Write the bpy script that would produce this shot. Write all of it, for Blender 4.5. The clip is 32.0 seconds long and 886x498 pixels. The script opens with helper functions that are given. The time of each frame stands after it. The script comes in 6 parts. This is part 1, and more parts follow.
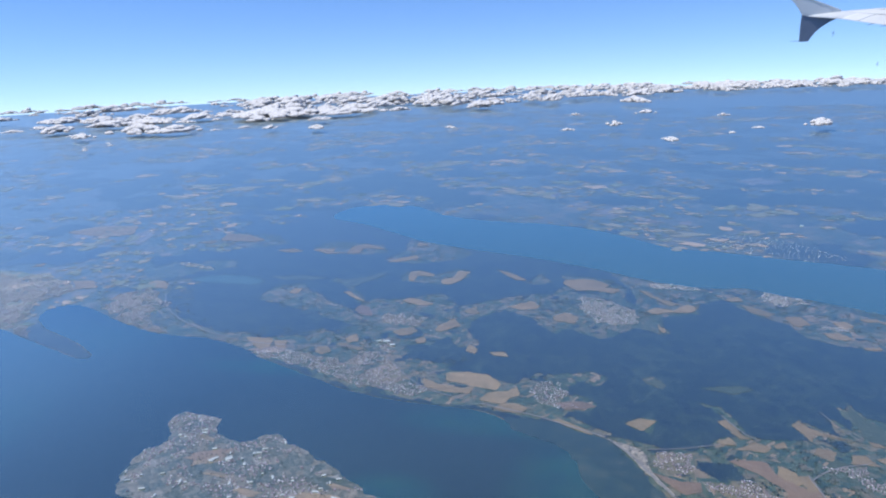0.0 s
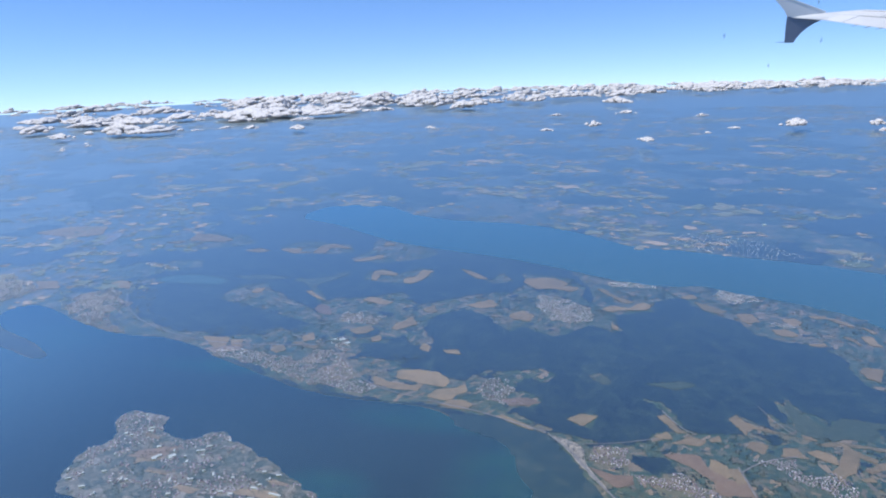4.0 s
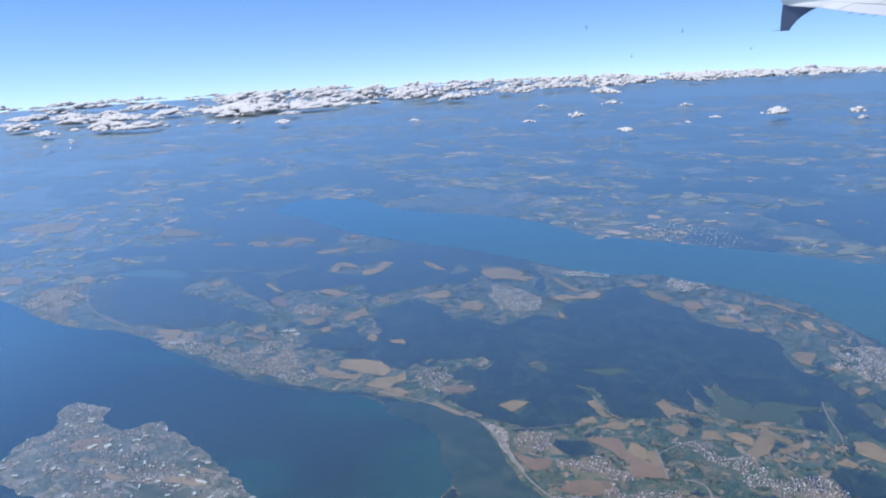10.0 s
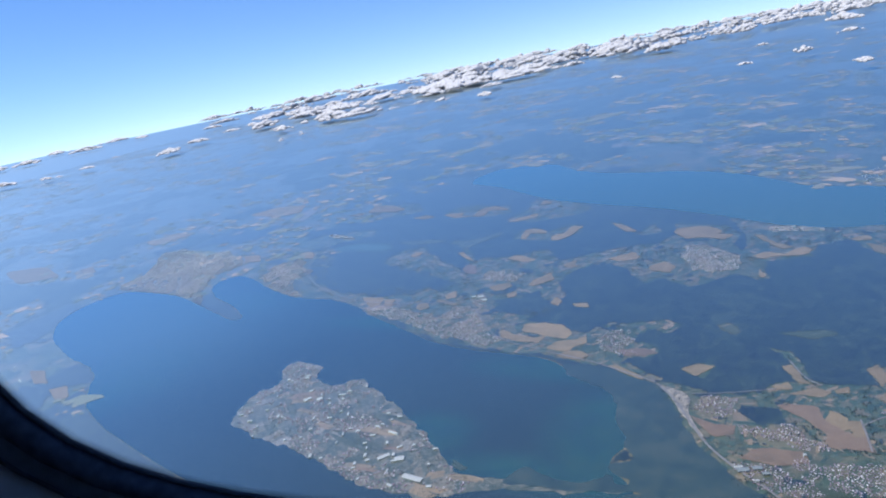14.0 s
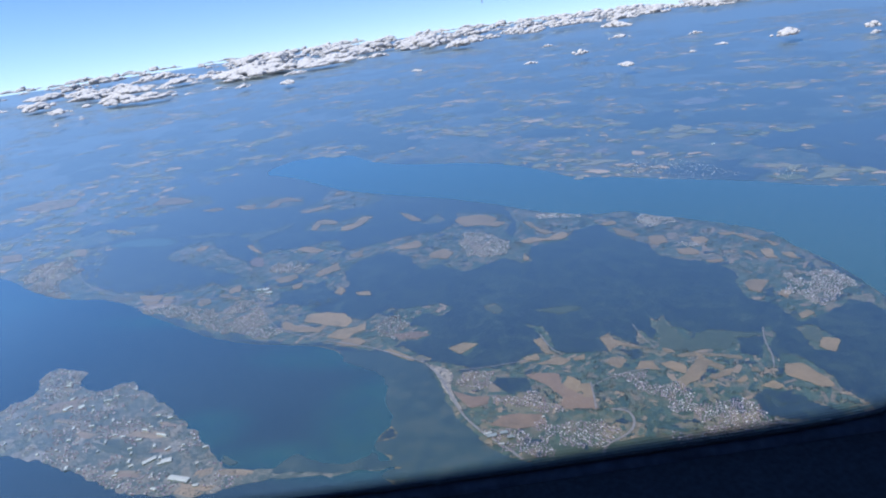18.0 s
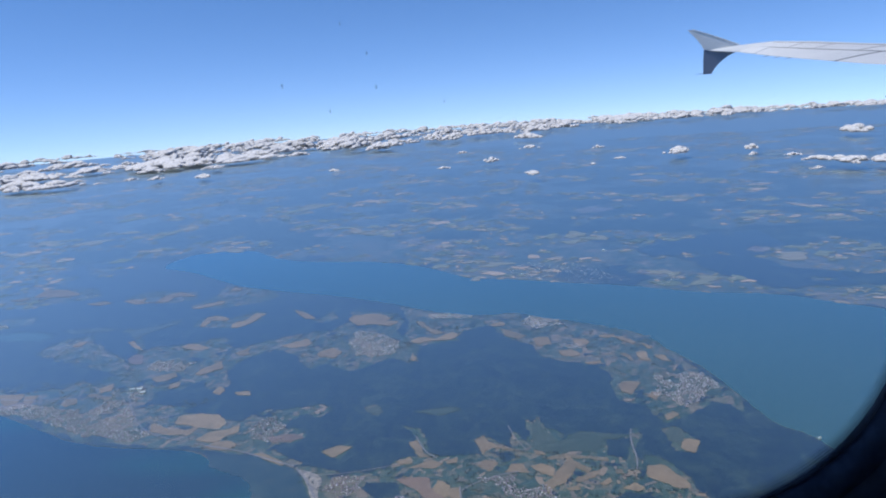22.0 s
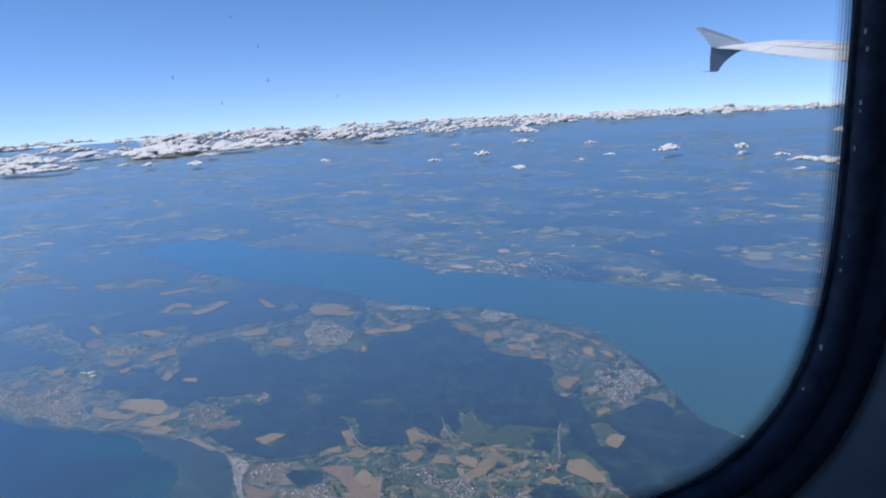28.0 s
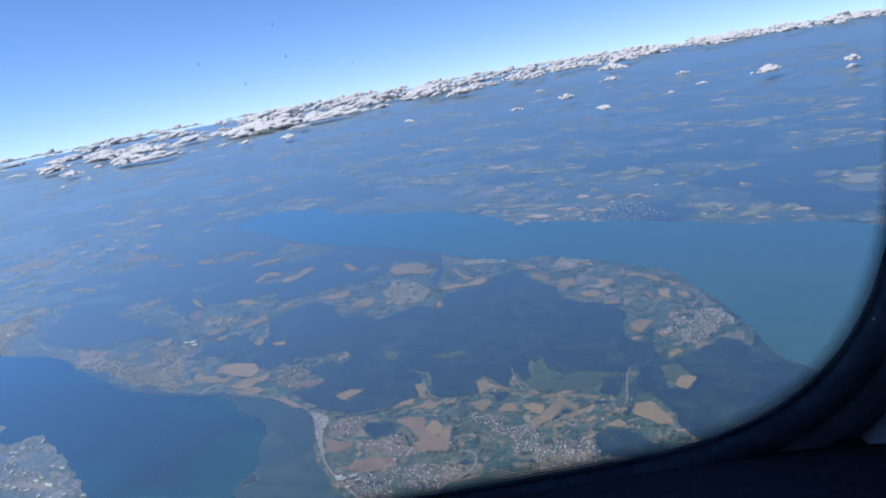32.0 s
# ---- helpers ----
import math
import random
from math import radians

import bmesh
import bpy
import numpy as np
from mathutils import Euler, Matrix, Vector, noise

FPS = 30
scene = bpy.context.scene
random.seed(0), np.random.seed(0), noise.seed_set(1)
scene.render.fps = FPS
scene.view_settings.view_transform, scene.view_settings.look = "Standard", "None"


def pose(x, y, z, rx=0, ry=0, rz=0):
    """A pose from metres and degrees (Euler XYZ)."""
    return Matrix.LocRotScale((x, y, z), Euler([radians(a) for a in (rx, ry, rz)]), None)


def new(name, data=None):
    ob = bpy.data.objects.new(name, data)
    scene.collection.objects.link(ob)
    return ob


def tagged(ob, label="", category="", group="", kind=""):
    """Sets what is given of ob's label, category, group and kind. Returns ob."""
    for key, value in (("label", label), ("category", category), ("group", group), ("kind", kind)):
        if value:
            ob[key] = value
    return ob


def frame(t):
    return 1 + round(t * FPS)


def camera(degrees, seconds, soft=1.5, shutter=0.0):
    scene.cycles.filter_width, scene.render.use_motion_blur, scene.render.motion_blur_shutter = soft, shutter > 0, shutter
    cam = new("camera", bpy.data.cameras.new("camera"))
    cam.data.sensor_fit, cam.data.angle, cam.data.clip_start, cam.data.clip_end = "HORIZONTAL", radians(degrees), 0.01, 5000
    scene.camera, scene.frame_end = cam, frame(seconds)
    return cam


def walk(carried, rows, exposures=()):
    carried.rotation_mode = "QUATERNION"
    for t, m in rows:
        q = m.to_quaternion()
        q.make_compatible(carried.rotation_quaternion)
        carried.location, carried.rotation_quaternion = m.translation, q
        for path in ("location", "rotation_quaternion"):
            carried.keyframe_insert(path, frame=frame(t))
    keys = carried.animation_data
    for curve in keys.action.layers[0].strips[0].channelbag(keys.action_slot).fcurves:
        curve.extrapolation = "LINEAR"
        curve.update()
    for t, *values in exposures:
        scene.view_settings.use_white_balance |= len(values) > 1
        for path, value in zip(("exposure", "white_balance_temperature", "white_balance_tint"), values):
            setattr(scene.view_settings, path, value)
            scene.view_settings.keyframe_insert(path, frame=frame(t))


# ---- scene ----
# The landscape is a model with the camera's height above the lakes as 1 plan unit;
# U is that unit in metres. The window and the wing are in true metres.
U = 0.1
EARTH = 2000.0

# ---- camera ----
cam = camera(66.45, 32.0, soft=2.0)
SPEED, CLIMB = 0.03349, -0.00100
ROWS = [
    (0.0, 10.74, -15.56, 2.13),
    (0.5, 10.35, -15.55, 2.03),
    (1.0, 10.07, -15.51, 2.03),
    (1.5, 9.94, -15.47, 2.18),
    (2.0, 9.87, -15.45, 2.07),
    (2.5, 9.96, -15.51, 1.92),
    (4.5, 9.82, -15.60, 2.06),
    (5.0, 9.73, -15.71, 1.70),
    (5.5, 9.58, -15.81, 1.54),
    (6.0, 9.39, -15.94, 1.74),
    (6.5, 9.28, -15.98, 1.87),
    (7.0, 9.26, -16.01, 1.89),
    (7.5, 9.29, -16.04, 1.68),
    (8.0, 9.32, -16.14, 1.47),
    (8.5, 9.25, -16.25, 1.56),
    (9.0, 9.17, -16.30, 1.71),
    (9.5, 9.34, -16.26, 2.09),
    (10.0, 9.55, -16.18, 2.68),
    (10.5, 9.85, -16.19, 2.52),
    (11.0, 9.92, -16.19, 2.41),
    (11.5, 9.79, -16.18, 2.47),
    (12.0, 9.56, -16.10, 2.47),
    (12.5, 9.32, -16.02, 2.39),
    (13.0, 9.69, -16.04, 2.68),
    (13.5, 17.41, -16.43, 6.01),
    (14.0, 26.13, -17.09, 10.59),
    (14.5, 34.63, -16.38, 14.74),
    (16.5, 33.07, -18.19, 15.51),
    (17.0, 31.47, -18.53, 14.43),
    (17.5, 27.74, -19.15, 13.11),
    (18.0, 10.79, -20.29, 7.09),
    (18.5, 2.95, -17.15, 3.59),
    (19.0, 3.69, -13.23, 2.68),
    (19.5, 3.76, -11.02, 2.31),
    (20.0, 3.75, -11.83, 2.72),
    (20.5, 3.80, -12.05, 3.28),
    (21.0, 4.04, -12.26, 3.73),
    (21.5, 4.44, -12.40, 3.86),
    (22.0, 4.78, -12.54, 4.11),
    (22.5, 5.17, -12.65, 3.85),
    (23.0, 5.39, -12.98, 3.43),
    (23.5, 5.39, -12.97, 3.43),
    (24.0, 5.37, -12.82, 3.40),
    (24.5, 5.38, -12.72, 3.53),
    (25.0, 5.38, -12.67, 3.68),
    (25.5, 5.40, -12.69, 3.62),
    (27.5, 5.28, -13.04, 3.30),
    (28.0, 5.26, -13.16, 2.91),
    (28.5, 5.21, -13.38, 2.34),
    (29.0, 5.08, -13.66, 2.00),
    (29.5, 4.85, -13.87, 2.09),
    (30.0, 5.18, -13.96, 2.60),
    (30.5, 13.03, -14.20, 6.39),
    (31.0, 16.41, -14.70, 9.25),
    (31.5, 17.02, -15.28, 10.70),
    (32.0, 12.36, -16.35, 9.55),
]
walk(cam, [(t, pose(SPEED * t * U, 0, (1 + CLIMB * (t - 16)) * U, 90 + tilt, lean, turn)) for t, turn, tilt, lean in ROWS],
     exposures=[(0, 0.04, 5950, 9), (17.5, 0.06, 5950, 9), (19.1, 0.08, 5950, 9), (19.8, -0.2, 5900, 9), (29, -0.17, 5900, 9), (32, -0.07, 5920, 9)])

# ---- world and sun ----
SUN_HIGH, SUN_TURN = 57.0, -108.0
world = bpy.data.worlds.new("sky")
scene.world = world
world.use_nodes = True
wn, wl = world.node_tree.nodes, world.node_tree.links
wn.clear()
sky = wn.new("ShaderNodeTexSky")
sky.sky_type = "NISHITA"
sky.sun_disc = False
sky.sun_elevation, sky.sun_rotation = radians(SUN_HIGH), radians(SUN_TURN)
sky.altitude, sky.air_density, sky.dust_density, sky.ozone_density = 4500, 1.0, 0.28, 5.0
coords = wn.new("ShaderNodeTexCoord")
lift = wn.new("ShaderNodeVectorMath")
lift.operation = "ADD"
lift.inputs[1].default_value = (0, 0, 0.062)
wl.new(coords.outputs["Generated"], lift.inputs[0])
wl.new(lift.outputs[0], sky.inputs["Vector"])
back = wn.new("ShaderNodeBackground")
back.inputs["Strength"].default_value = 0.17
tint = wn.new("ShaderNodeMix")
tint.data_type, tint.blend_type = "RGBA", "MULTIPLY"
tint.inputs[0].default_value = 1.0
height = wn.new("ShaderNodeSeparateXYZ")
wl.new(coords.outputs["Generated"], height.inputs[0])
climb = wn.new("ShaderNodeMapRange")
climb.inputs["From Min"].default_value, climb.inputs["From Max"].default_value = 0.0, 0.22
wl.new(height.outputs[2], climb.inputs["Value"])
shade = wn.new("ShaderNodeMix")
shade.data_type = "RGBA"
shade.inputs[6].default_value, shade.inputs[7].default_value = (0.96, 0.925, 0.985, 1), (0.77, 0.93, 1.03, 1)
wl.new(climb.outputs[0], shade.inputs[0])
wl.new(shade.outputs[2], tint.inputs[7])
wl.new(sky.outputs[0], tint.inputs[6])
wl.new(tint.outputs[2], back.inputs["Color"])
wout = wn.new("ShaderNodeOutputWorld")
wl.new(back.outputs[0], wout.inputs["Surface"])
sun_data = bpy.data.lights.new("sun", "SUN")
sun_data.energy, sun_data.angle, sun_data.color = 3.4, radians(0.5), (1.0, 0.9, 0.78)
sun = new("sun", sun_data)
sun.matrix_world = pose(0, 0, 5, 90 - SUN_HIGH, 0, 180 - SUN_TURN)
sun.rotation_euler = Vector((math.sin(radians(SUN_TURN)) * math.cos(radians(SUN_HIGH)),
                             math.cos(radians(SUN_TURN)) * math.cos(radians(SUN_HIGH)),
                             math.sin(radians(SUN_HIGH)))).to_track_quat("Z", "Y").to_euler()


# ---- materials ----
def base(name):
    m = bpy.data.materials.new(name)
    m.use_nodes = True
    n, l = m.node_tree.nodes, m.node_tree.links
    n.clear()
    return m, n, l, n.new("ShaderNodeOutputMaterial")


def noise_tex(n, l, scale, detail=4.0, rough=0.6):
    """Noise over the model's ground, scale in waves per plan unit."""
    g = n.new("ShaderNodeNewGeometry")
    t = n.new("ShaderNodeTexNoise")
    t.inputs["Scale"].default_value = scale / U
    t.inputs["Detail"].default_value = detail
    t.inputs["Roughness"].default_value = rough
    l.new(g.outputs["Position"], t.inputs["Vector"])
    return t.outputs["Fac"]


def ramp(n, l, fac, stops):
    r = n.new("ShaderNodeValToRGB")
    while len(r.color_ramp.elements) < len(stops):
        r.color_ramp.elements.new(0.5)
    for e, (p, c) in zip(r.color_ramp.elements, stops):
        e.position, e.color = p, (*c, 1)
    l.new(fac, r.inputs["Fac"])
    return r.outputs["Color"]


def mix(n, l, fac, a, b, kind="MIX"):
    x = n.new("ShaderNodeMix")
    x.data_type, x.blend_type = "RGBA", kind
    for sock, v in ((x.inputs[0], fac), (x.inputs[6], a), (x.inputs[7], b)):
        if isinstance(v, (int, float)):
            sock.default_value = v
        elif isinstance(v, tuple):
            sock.default_value = (*v, 1)
        else:
            l.new(v, sock)
    return x.outputs[2]


# Haze put in as gloss: its share from steep to grazing view.
HAZE_LOW, HAZE_HIGH, HAZE_CURVE = 0.18, 0.98, 1.35


def land(name, paint, low=HAZE_LOW, high=HAZE_HIGH, rough=0.36, level=True, haze_tint=(0.76, 0.91, 0.98), far_haze_tint=(0.85, 1.0, 1.0), relief=0.0):
    """A ground surface: paint(n, l) gives its colour; a soft gloss mirrors the sky, more at low angles, to imitate
    aerial haze; relief is the height of its folds.
    """
    m, n, l, out = base(name)
    d = n.new("ShaderNodeBsdfDiffuse")
    col = paint(n, l)
    if isinstance(col, tuple):
        d.inputs["Color"].default_value = (*col, 1)
    else:
        l.new(col, d.inputs["Color"])
    if relief:
        hill = n.new("ShaderNodeBump")
        hill.inputs["Strength"].default_value, hill.inputs["Distance"].default_value = 1.0, relief * U
        l.new(noise_tex(n, l, 7, 5, 0.55), hill.inputs["Height"])
        l.new(hill.outputs[0], d.inputs["Normal"])
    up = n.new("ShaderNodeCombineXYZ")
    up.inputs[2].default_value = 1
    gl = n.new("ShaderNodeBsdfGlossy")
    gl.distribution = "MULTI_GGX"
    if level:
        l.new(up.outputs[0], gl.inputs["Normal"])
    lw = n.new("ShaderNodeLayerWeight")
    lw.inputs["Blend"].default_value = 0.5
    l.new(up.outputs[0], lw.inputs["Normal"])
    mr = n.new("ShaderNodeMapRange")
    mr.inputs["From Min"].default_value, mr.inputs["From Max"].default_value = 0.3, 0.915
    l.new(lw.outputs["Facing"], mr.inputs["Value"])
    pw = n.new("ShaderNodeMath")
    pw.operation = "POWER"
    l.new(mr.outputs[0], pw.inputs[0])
    pw.inputs[1].default_value = HAZE_CURVE
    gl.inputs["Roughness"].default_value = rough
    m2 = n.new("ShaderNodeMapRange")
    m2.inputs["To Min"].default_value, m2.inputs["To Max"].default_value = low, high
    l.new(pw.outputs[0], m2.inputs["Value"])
    l.new(mix(n, l, pw.outputs[0], haze_tint, far_haze_tint), gl.inputs["Color"])
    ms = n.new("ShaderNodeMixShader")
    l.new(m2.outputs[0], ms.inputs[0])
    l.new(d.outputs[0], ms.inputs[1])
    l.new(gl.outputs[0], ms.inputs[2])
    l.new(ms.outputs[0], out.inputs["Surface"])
    return m


def plots(n, l, scale, stops):
    """A patchwork of irregular plots, scale in plots per plan unit."""
    g = n.new("ShaderNodeNewGeometry")
    w = n.new("ShaderNodeTexNoise")
    w.inputs["Scale"].default_value, w.inputs["Detail"].default_value = scale / U * 0.7, 3
    l.new(g.outputs["Position"], w.inputs["Vector"])
    v = n.new("ShaderNodeVectorMath")
    v.operation = "MULTIPLY_ADD"
    v.inputs[1].default_value = (1.1 / scale * U,) * 3
    l.new(w.outputs["Color"], v.inputs[0])
    l.new(g.outputs["Position"], v.inputs[2])
    t = n.new("ShaderNodeTexVoronoi")
    t.inputs["Scale"].default_value = scale / U
    l.new(v.outputs[0], t.inputs["Vector"])
    split = n.new("ShaderNodeSeparateColor")
    l.new(t.outputs["Color"], split.inputs[0])
    return ramp(n, l, split.outputs[0], stops)


def paint_ground(n, l):
    wide = plots(n, l, 8, [(0.0, (0.03, 0.065, 0.022)), (0.35, (0.075, 0.13, 0.042)), (0.62, (0.12, 0.17, 0.065)), (0.78, (0.22, 0.2, 0.1)), (1.0, (0.5, 0.36, 0.19))])
    a = plots(n, l, 21, [(0.0, (0.03, 0.062, 0.022)), (0.35, (0.075, 0.13, 0.042)), (0.64, (0.12, 0.165, 0.062)), (0.8, (0.24, 0.21, 0.1)), (1.0, (0.5, 0.36, 0.19))])
    b = plots(n, l, 62, [(0.0, (0.028, 0.05, 0.02)), (0.5, (0.1, 0.145, 0.055)), (1.0, (0.32, 0.25, 0.14))])
    return mix(n, l, 0.34, mix(n, l, 0.5, wide, a), b)


def paint_island(n, l):
    a = plots(n, l, 30, [(0.0, (0.05, 0.085, 0.035)), (0.35, (0.1, 0.13, 0.06)), (0.65, (0.19, 0.185, 0.1)), (0.88, (0.32, 0.27, 0.16)), (1.0, (0.48, 0.46, 0.4))])
    b = plots(n, l, 130, [(0.0, (0.05, 0.07, 0.04)), (0.5, (0.17, 0.18, 0.11)), (1.0, (0.5, 0.45, 0.37))])
    return mix(n, l, 0.42, a, b)


def paint_forest(n, l):
    a = ramp(n, l, noise_tex(n, l, 5, 6), [(0.34, (0.008, 0.02, 0.012)), (0.52, (0.026, 0.048, 0.02)), (0.64, (0.075, 0.11, 0.042))])
    a = mix(n, l, 0.5, a, ramp(n, l, noise_tex(n, l, 17, 6, 0.7), [(0.4, (0.004, 0.012, 0.008)), (0.54, (0.024, 0.042, 0.018)), (0.66, (0.14, 0.19, 0.075))]))
    a = mix(n, l, ramp(n, l, noise_tex(n, l, 3.2, 2, 0.5), [(0.482, (0, 0, 0)), (0.492, (0.55, 0.55, 0.55)), (0.502, (0, 0, 0))]), a, (0.11, 0.15, 0.065))
    return mix(n, l, 0.35, a, ramp(n, l, noise_tex(n, l, 70, 5, 0.75), [(0.36, (0.003, 0.01, 0.006)), (0.52, (0.022, 0.04, 0.017)), (0.66, (0.085, 0.115, 0.045))]))


def random_paint(stops, grain=40, amount=0.25):
    def paint(n, l):
        info = n.new("ShaderNodeObjectInfo")
        a = ramp(n, l, info.outputs["Random"], stops)
        a = mix(n, l, amount, a, ramp(n, l, noise_tex(n, l, grain, 4), [(0.3, (0.12, 0.1, 0.05)), (0.7, (0.5, 0.4, 0.24))]))
        return mix(n, l, 0.4, a, ramp(n, l, noise_tex(n, l, 14, 5, 0.7), [(0.36, (0.45, 0.52, 0.4)), (0.5, (1, 1, 1)), (0.7, (1.25, 1.2, 1.1))]), "MULTIPLY")
    return paint


def island_paint(stops):
    def paint(n, l):
        g = n.new("ShaderNodeNewGeometry")
        return ramp(n, l, g.outputs["Random Per Island"], stops)
    return paint


# The entry at (-2.6, 2.0) also pales the hazy western water.
SHOALS = [(0.03, 1.45, 0.2, 0.3), (-0.2, 1.75, 0.35, 0.1), (-0.05, 1.25, 0.4, 0.09), (-1.95, 2.2, 0.4, 0.16), (-0.45, 1.36, 0.16, 0.12), (-1.0, 2.03, 0.4, 0.07), (-2.6, 2.0, 0.7, 0.45), (-1.9, 1.5, 0.35, 0.35)]


def paint_near_water(n, l):
    deep = ramp(n, l, noise_tex(n, l, 1.6, 5), [(0.35, (0.035, 0.062, 0.066)), (0.7, (0.05, 0.085, 0.086))])
    green = ramp(n, l, noise_tex(n, l, 12, 6), [(0.3, (0.03, 0.09, 0.1)), (0.55, (0.04, 0.125, 0.105)), (0.75, (0.06, 0.14, 0.1))])
    g = n.new("ShaderNodeNewGeometry")
    shoal = None
    for cx, cy, a, b in SHOALS:
        mp = n.new("ShaderNodeMapping")
        mp.vector_type = "TEXTURE"
        mp.inputs["Location"].default_value, mp.inputs["Scale"].default_value = (cx * U, cy * U, 0), (a * U, b * U, 1)
        l.new(g.outputs["Position"], mp.inputs["Vector"])
        ln = n.new("ShaderNodeVectorMath")
        ln.operation = "LENGTH"
        l.new(mp.outputs[0], ln.inputs[0])
        mr = n.new("ShaderNodeMapRange")
        mr.interpolation_type = "SMOOTHSTEP"
        mr.inputs["From Min"].default_value, mr.inputs["From Max"].default_value = 1.15, 0.35
        l.new(ln.outputs["Value"], mr.inputs["Value"])
        if shoal is None:
            shoal = mr.outputs[0]
        else:
            mx = n.new("ShaderNodeMath")
            mx.operation = "MAXIMUM"
            l.new(shoal, mx.inputs[0])
            l.new(mr.outputs[0], mx.inputs[1])
            shoal = mx.outputs[0]
    rough = n.new("ShaderNodeMath")
    rough.operation = "MULTIPLY"
    l.new(shoal, rough.inputs[0])
    l.new(ramp(n, l, noise_tex(n, l, 8, 5), [(0.3, (0.5, 0.5, 0.5)), (0.7, (1, 1, 1))]), rough.inputs[1])
    # Western water: distance haze put into the water's colour.
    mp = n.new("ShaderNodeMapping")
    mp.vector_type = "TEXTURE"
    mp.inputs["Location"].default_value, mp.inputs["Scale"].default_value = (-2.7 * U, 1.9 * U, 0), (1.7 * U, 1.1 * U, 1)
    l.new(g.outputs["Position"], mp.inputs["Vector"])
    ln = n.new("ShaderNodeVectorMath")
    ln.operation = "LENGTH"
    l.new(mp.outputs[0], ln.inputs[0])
    west_haze = n.new("ShaderNodeMapRange")
    west_haze.interpolation_type = "SMOOTHSTEP"
    west_haze.inputs["From Min"].default_value, west_haze.inputs["From Max"].default_value = 1.0, 0.2
    l.new(ln.outputs["Value"], west_haze.inputs["Value"])
    return mix(n, l, west_haze.outputs[0], mix(n, l, rough.outputs[0], deep, green), (0.12, 0.21, 0.24))


def paint_far_water(n, l):
    return ramp(n, l, noise_tex(n, l, 0.9, 4), [(0.35, (0.07, 0.16, 0.135)), (0.7, (0.09, 0.19, 0.155))])


# low and high set how much imitated haze each surface takes.
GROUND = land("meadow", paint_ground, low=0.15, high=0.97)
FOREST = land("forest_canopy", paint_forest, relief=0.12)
# Paler than the near canopy: part of the distance haze is in the colour.
HAZED_FOREST = land("hazed_forest_canopy", lambda n, l: ramp(n, l, noise_tex(n, l, 5, 6, 0.7), [(0.34, (0.02, 0.04, 0.023)), (0.5, (0.036, 0.065, 0.034)), (0.64, (0.08, 0.11, 0.055))]), high=0.91)
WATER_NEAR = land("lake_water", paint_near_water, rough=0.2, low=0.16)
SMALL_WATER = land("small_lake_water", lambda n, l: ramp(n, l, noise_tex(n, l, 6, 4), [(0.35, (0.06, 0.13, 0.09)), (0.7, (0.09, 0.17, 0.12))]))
WATER_FAR = land("far_lake_water", paint_far_water, rough=0.2, haze_tint=(0.76, 0.93, 0.96))
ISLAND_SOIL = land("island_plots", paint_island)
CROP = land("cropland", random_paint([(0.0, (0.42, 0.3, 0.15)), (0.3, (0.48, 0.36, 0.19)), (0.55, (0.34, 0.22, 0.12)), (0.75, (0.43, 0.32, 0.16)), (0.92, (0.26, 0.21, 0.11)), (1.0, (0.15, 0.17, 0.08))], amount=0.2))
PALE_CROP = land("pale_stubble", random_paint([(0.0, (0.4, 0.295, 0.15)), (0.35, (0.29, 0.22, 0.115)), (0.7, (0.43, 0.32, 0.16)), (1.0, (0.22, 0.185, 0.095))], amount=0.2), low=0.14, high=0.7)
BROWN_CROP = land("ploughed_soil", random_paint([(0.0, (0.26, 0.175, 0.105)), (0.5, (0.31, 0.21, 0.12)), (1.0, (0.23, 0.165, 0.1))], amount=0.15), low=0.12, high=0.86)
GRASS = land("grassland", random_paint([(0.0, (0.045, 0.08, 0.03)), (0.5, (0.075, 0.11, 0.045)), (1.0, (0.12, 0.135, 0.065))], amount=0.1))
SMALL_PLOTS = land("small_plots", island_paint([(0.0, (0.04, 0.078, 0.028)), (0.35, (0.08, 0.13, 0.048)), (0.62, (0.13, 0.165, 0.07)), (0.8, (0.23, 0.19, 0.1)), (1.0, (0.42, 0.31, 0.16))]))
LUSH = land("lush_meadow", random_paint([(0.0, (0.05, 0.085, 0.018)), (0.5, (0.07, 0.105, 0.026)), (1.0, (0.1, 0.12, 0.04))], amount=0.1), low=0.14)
# Crop colours raised to brighten the distance as haze would.
HAZED_CROP = land("hazed_cropland", island_paint([(0.0, (0.8, 0.6, 0.38)), (0.13, (0.62, 0.47, 0.3)), (0.3, (0.42, 0.38, 0.25)), (0.8, (0.27, 0.31, 0.17)), (1.0, (0.12, 0.17, 0.09))]), high=0.71)
HOUSES = land("house_walls_and_roofs", island_paint([(0.0, (0.9, 0.88, 0.92)), (0.14, (0.72, 0.68, 0.74)), (0.34, (0.42, 0.36, 0.44)), (0.6, (0.31, 0.21, 0.24)), (0.8, (0.24, 0.19, 0.24)), (1.0, (0.52, 0.46, 0.54))]), rough=0.9, level=False, low=0.1, high=0.6, haze_tint=(0.8, 0.84, 1.0))
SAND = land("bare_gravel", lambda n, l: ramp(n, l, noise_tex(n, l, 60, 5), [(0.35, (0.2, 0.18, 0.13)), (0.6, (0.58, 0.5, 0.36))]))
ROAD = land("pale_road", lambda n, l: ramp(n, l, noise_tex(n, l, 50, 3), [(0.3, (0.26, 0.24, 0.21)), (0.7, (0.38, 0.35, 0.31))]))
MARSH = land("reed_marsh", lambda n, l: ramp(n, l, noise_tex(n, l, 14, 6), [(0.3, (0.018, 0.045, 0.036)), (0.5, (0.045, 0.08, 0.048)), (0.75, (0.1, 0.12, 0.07))]))
